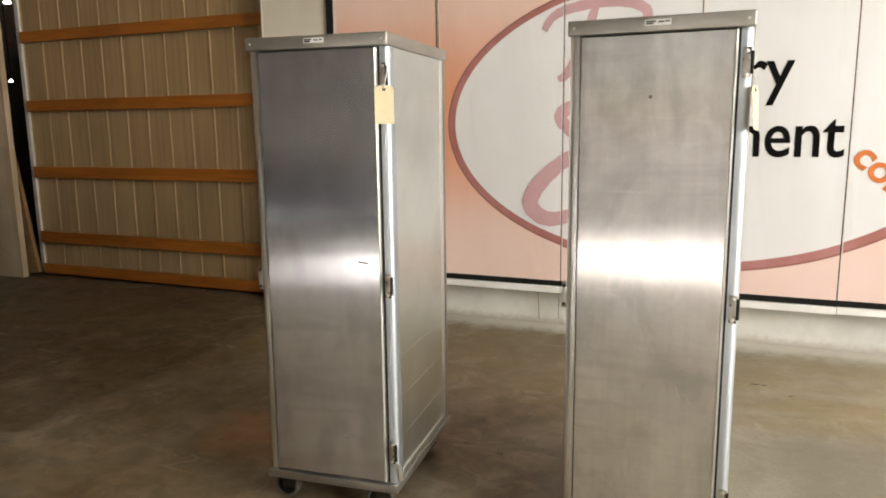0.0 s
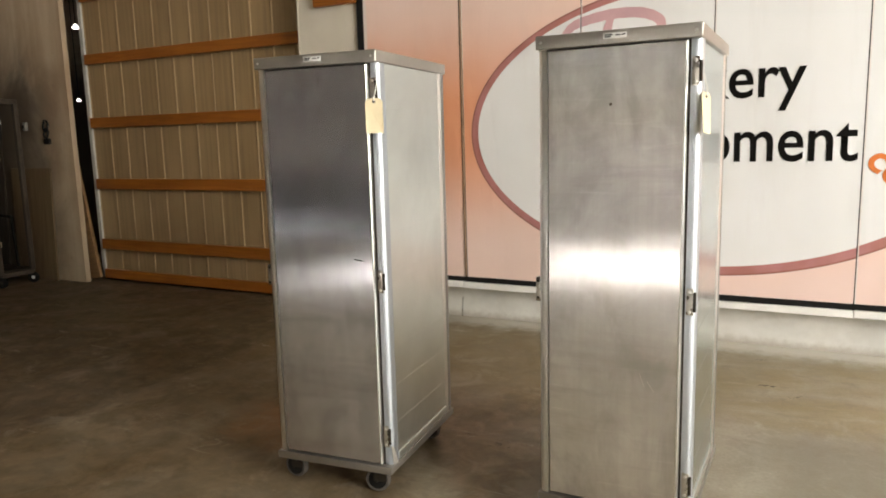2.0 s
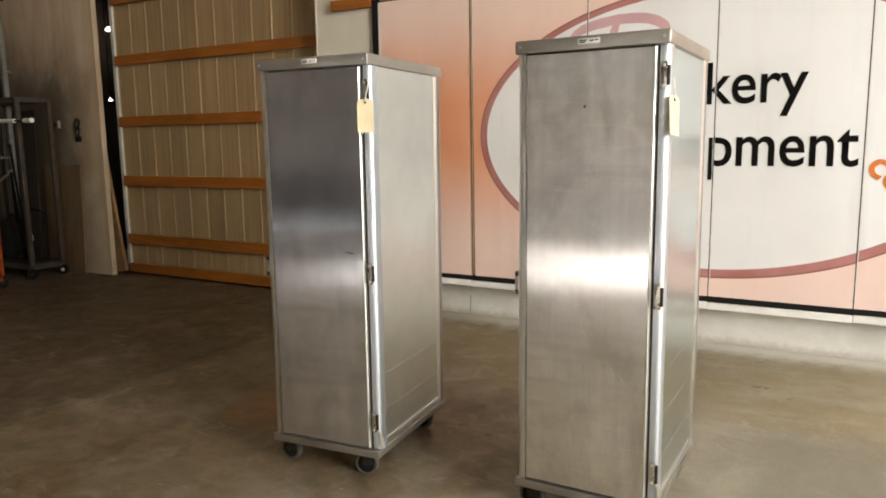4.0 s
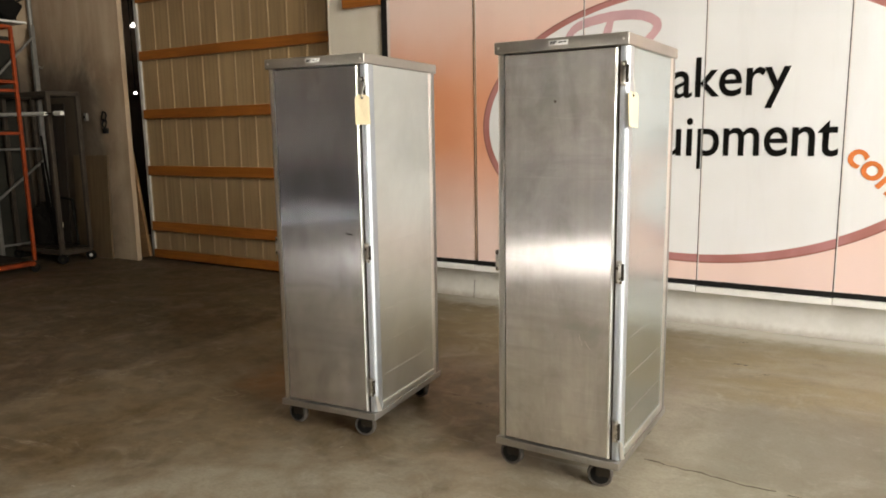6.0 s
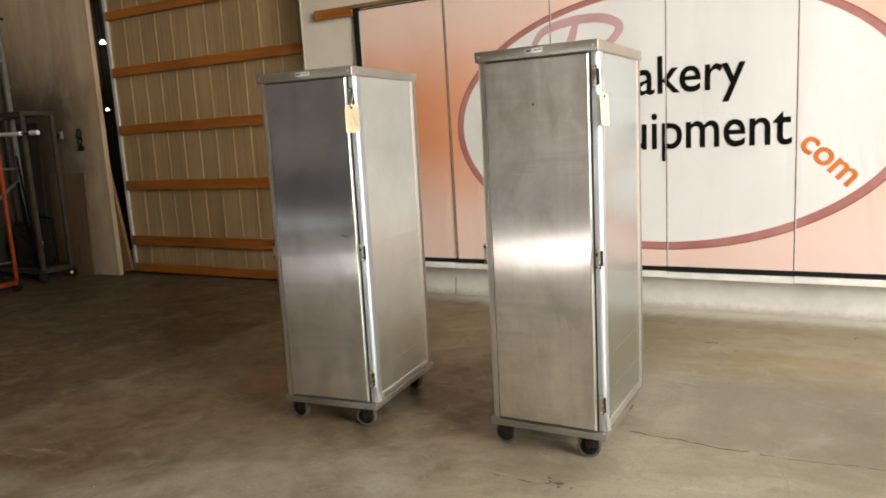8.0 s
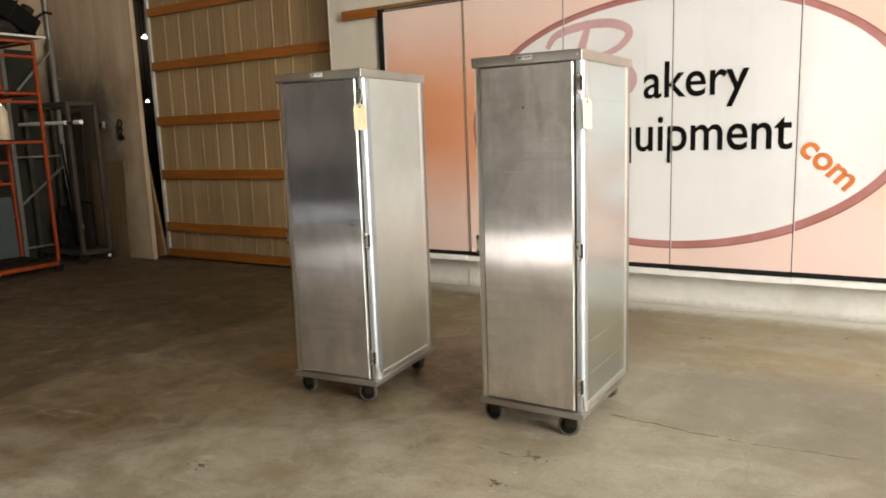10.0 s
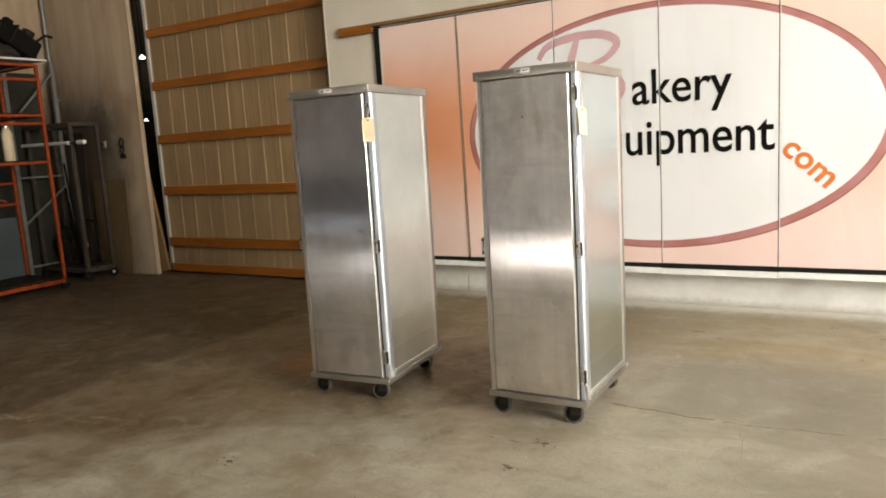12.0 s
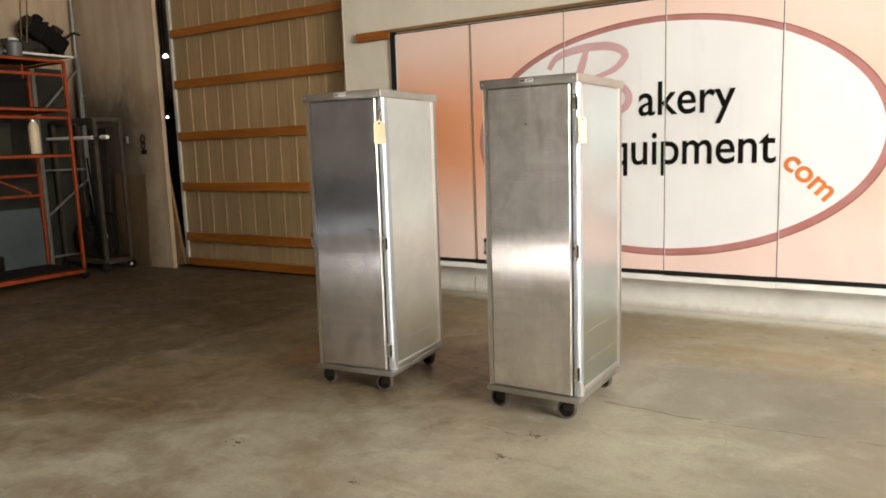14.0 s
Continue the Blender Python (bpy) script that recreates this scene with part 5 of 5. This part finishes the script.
M_TARP = plain("dark_tarpaulin", (0.012, 0.010, 0.008), 0.85, 0, 0.2, 12, gloss=0.15)
M_RAG = plain("grimy_rag", (0.035, 0.027, 0.019), 0.85, 0, 0.2, 16)
bundle(-7.87, 3.62, 2.789, 0.14, 0.24, 0.20, 1, M_TARP, "dark slumped tarpaulin on the grey top shelf")
bundle(-7.84, 4.20, 2.789, 0.13, 0.26, 0.11, 2, M_RAG, "dark grimy rag heaped on the grey top shelf")
bundle(-7.36, 3.36, 2.621, 0.17, 0.22, 0.24, 7, M_RAG, "brown slumped tarpaulin on the orange rack's top")
# two near-black bundles added to keep the deck spaces dark
bundle(-7.10, 3.02, 0.143, 0.24, 0.22, 0.17, 3, M_TARP, "dark slumped tarpaulin added to fill the orange rack's deck")
bundle(-7.62, 4.66, 0.176, 0.22, 0.11, 0.28, 4, M_TARP, "dark slumped tarpaulin added to fill the steel cart's deck")

# a grey-blue sheet stood on edge in the orange rack
M_SHEET = plain("grey_blue_sheet", (0.055, 0.072, 0.078), 0.55, 0, 0.15, 5)
sheet = part("metal_sheet", box(fresh(), -0.008, 0.008, -0.30, 0.30, 0, 0.72, 0.003), M_SHEET, None)
sheet.matrix_world = pose(-7.56, 3.72, 0.143, 0, -2.0, 0)
tagged(sheet, "grey-blue metal sheet standing on the orange rack's deck", "sheet")

# backing sheet added to make the space behind the steel cart dark
back = part("board", box(fresh(), -0.26, 0.22, -0.010, 0.010, 0, 1.86, 0.003), M_DARKBACK, None)
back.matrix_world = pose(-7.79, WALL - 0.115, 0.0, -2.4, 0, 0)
tagged(back, "near-black backing sheet added behind the steel cart", "board", "leaning sheets")

# sheets added against the west wall as a dark backdrop to the racks
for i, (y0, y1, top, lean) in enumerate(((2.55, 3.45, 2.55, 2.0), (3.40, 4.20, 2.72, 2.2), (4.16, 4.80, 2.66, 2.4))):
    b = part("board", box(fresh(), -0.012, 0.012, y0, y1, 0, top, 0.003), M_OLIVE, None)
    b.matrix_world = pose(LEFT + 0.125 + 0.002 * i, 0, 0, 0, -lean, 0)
    tagged(b, "olive-grey backing sheet added against the side wall", "board", "leaning sheets")

# small dark tins along the grey top shelf
for y, r, h in ((4.44, 0.045, 0.11), (4.55, 0.035, 0.07), (4.64, 0.042, 0.09)):
    jar(-7.80, y, 2.789, r, h, M_BLACKBOX, "small dark tin on the grey top shelf", M_DARKSTEEL)
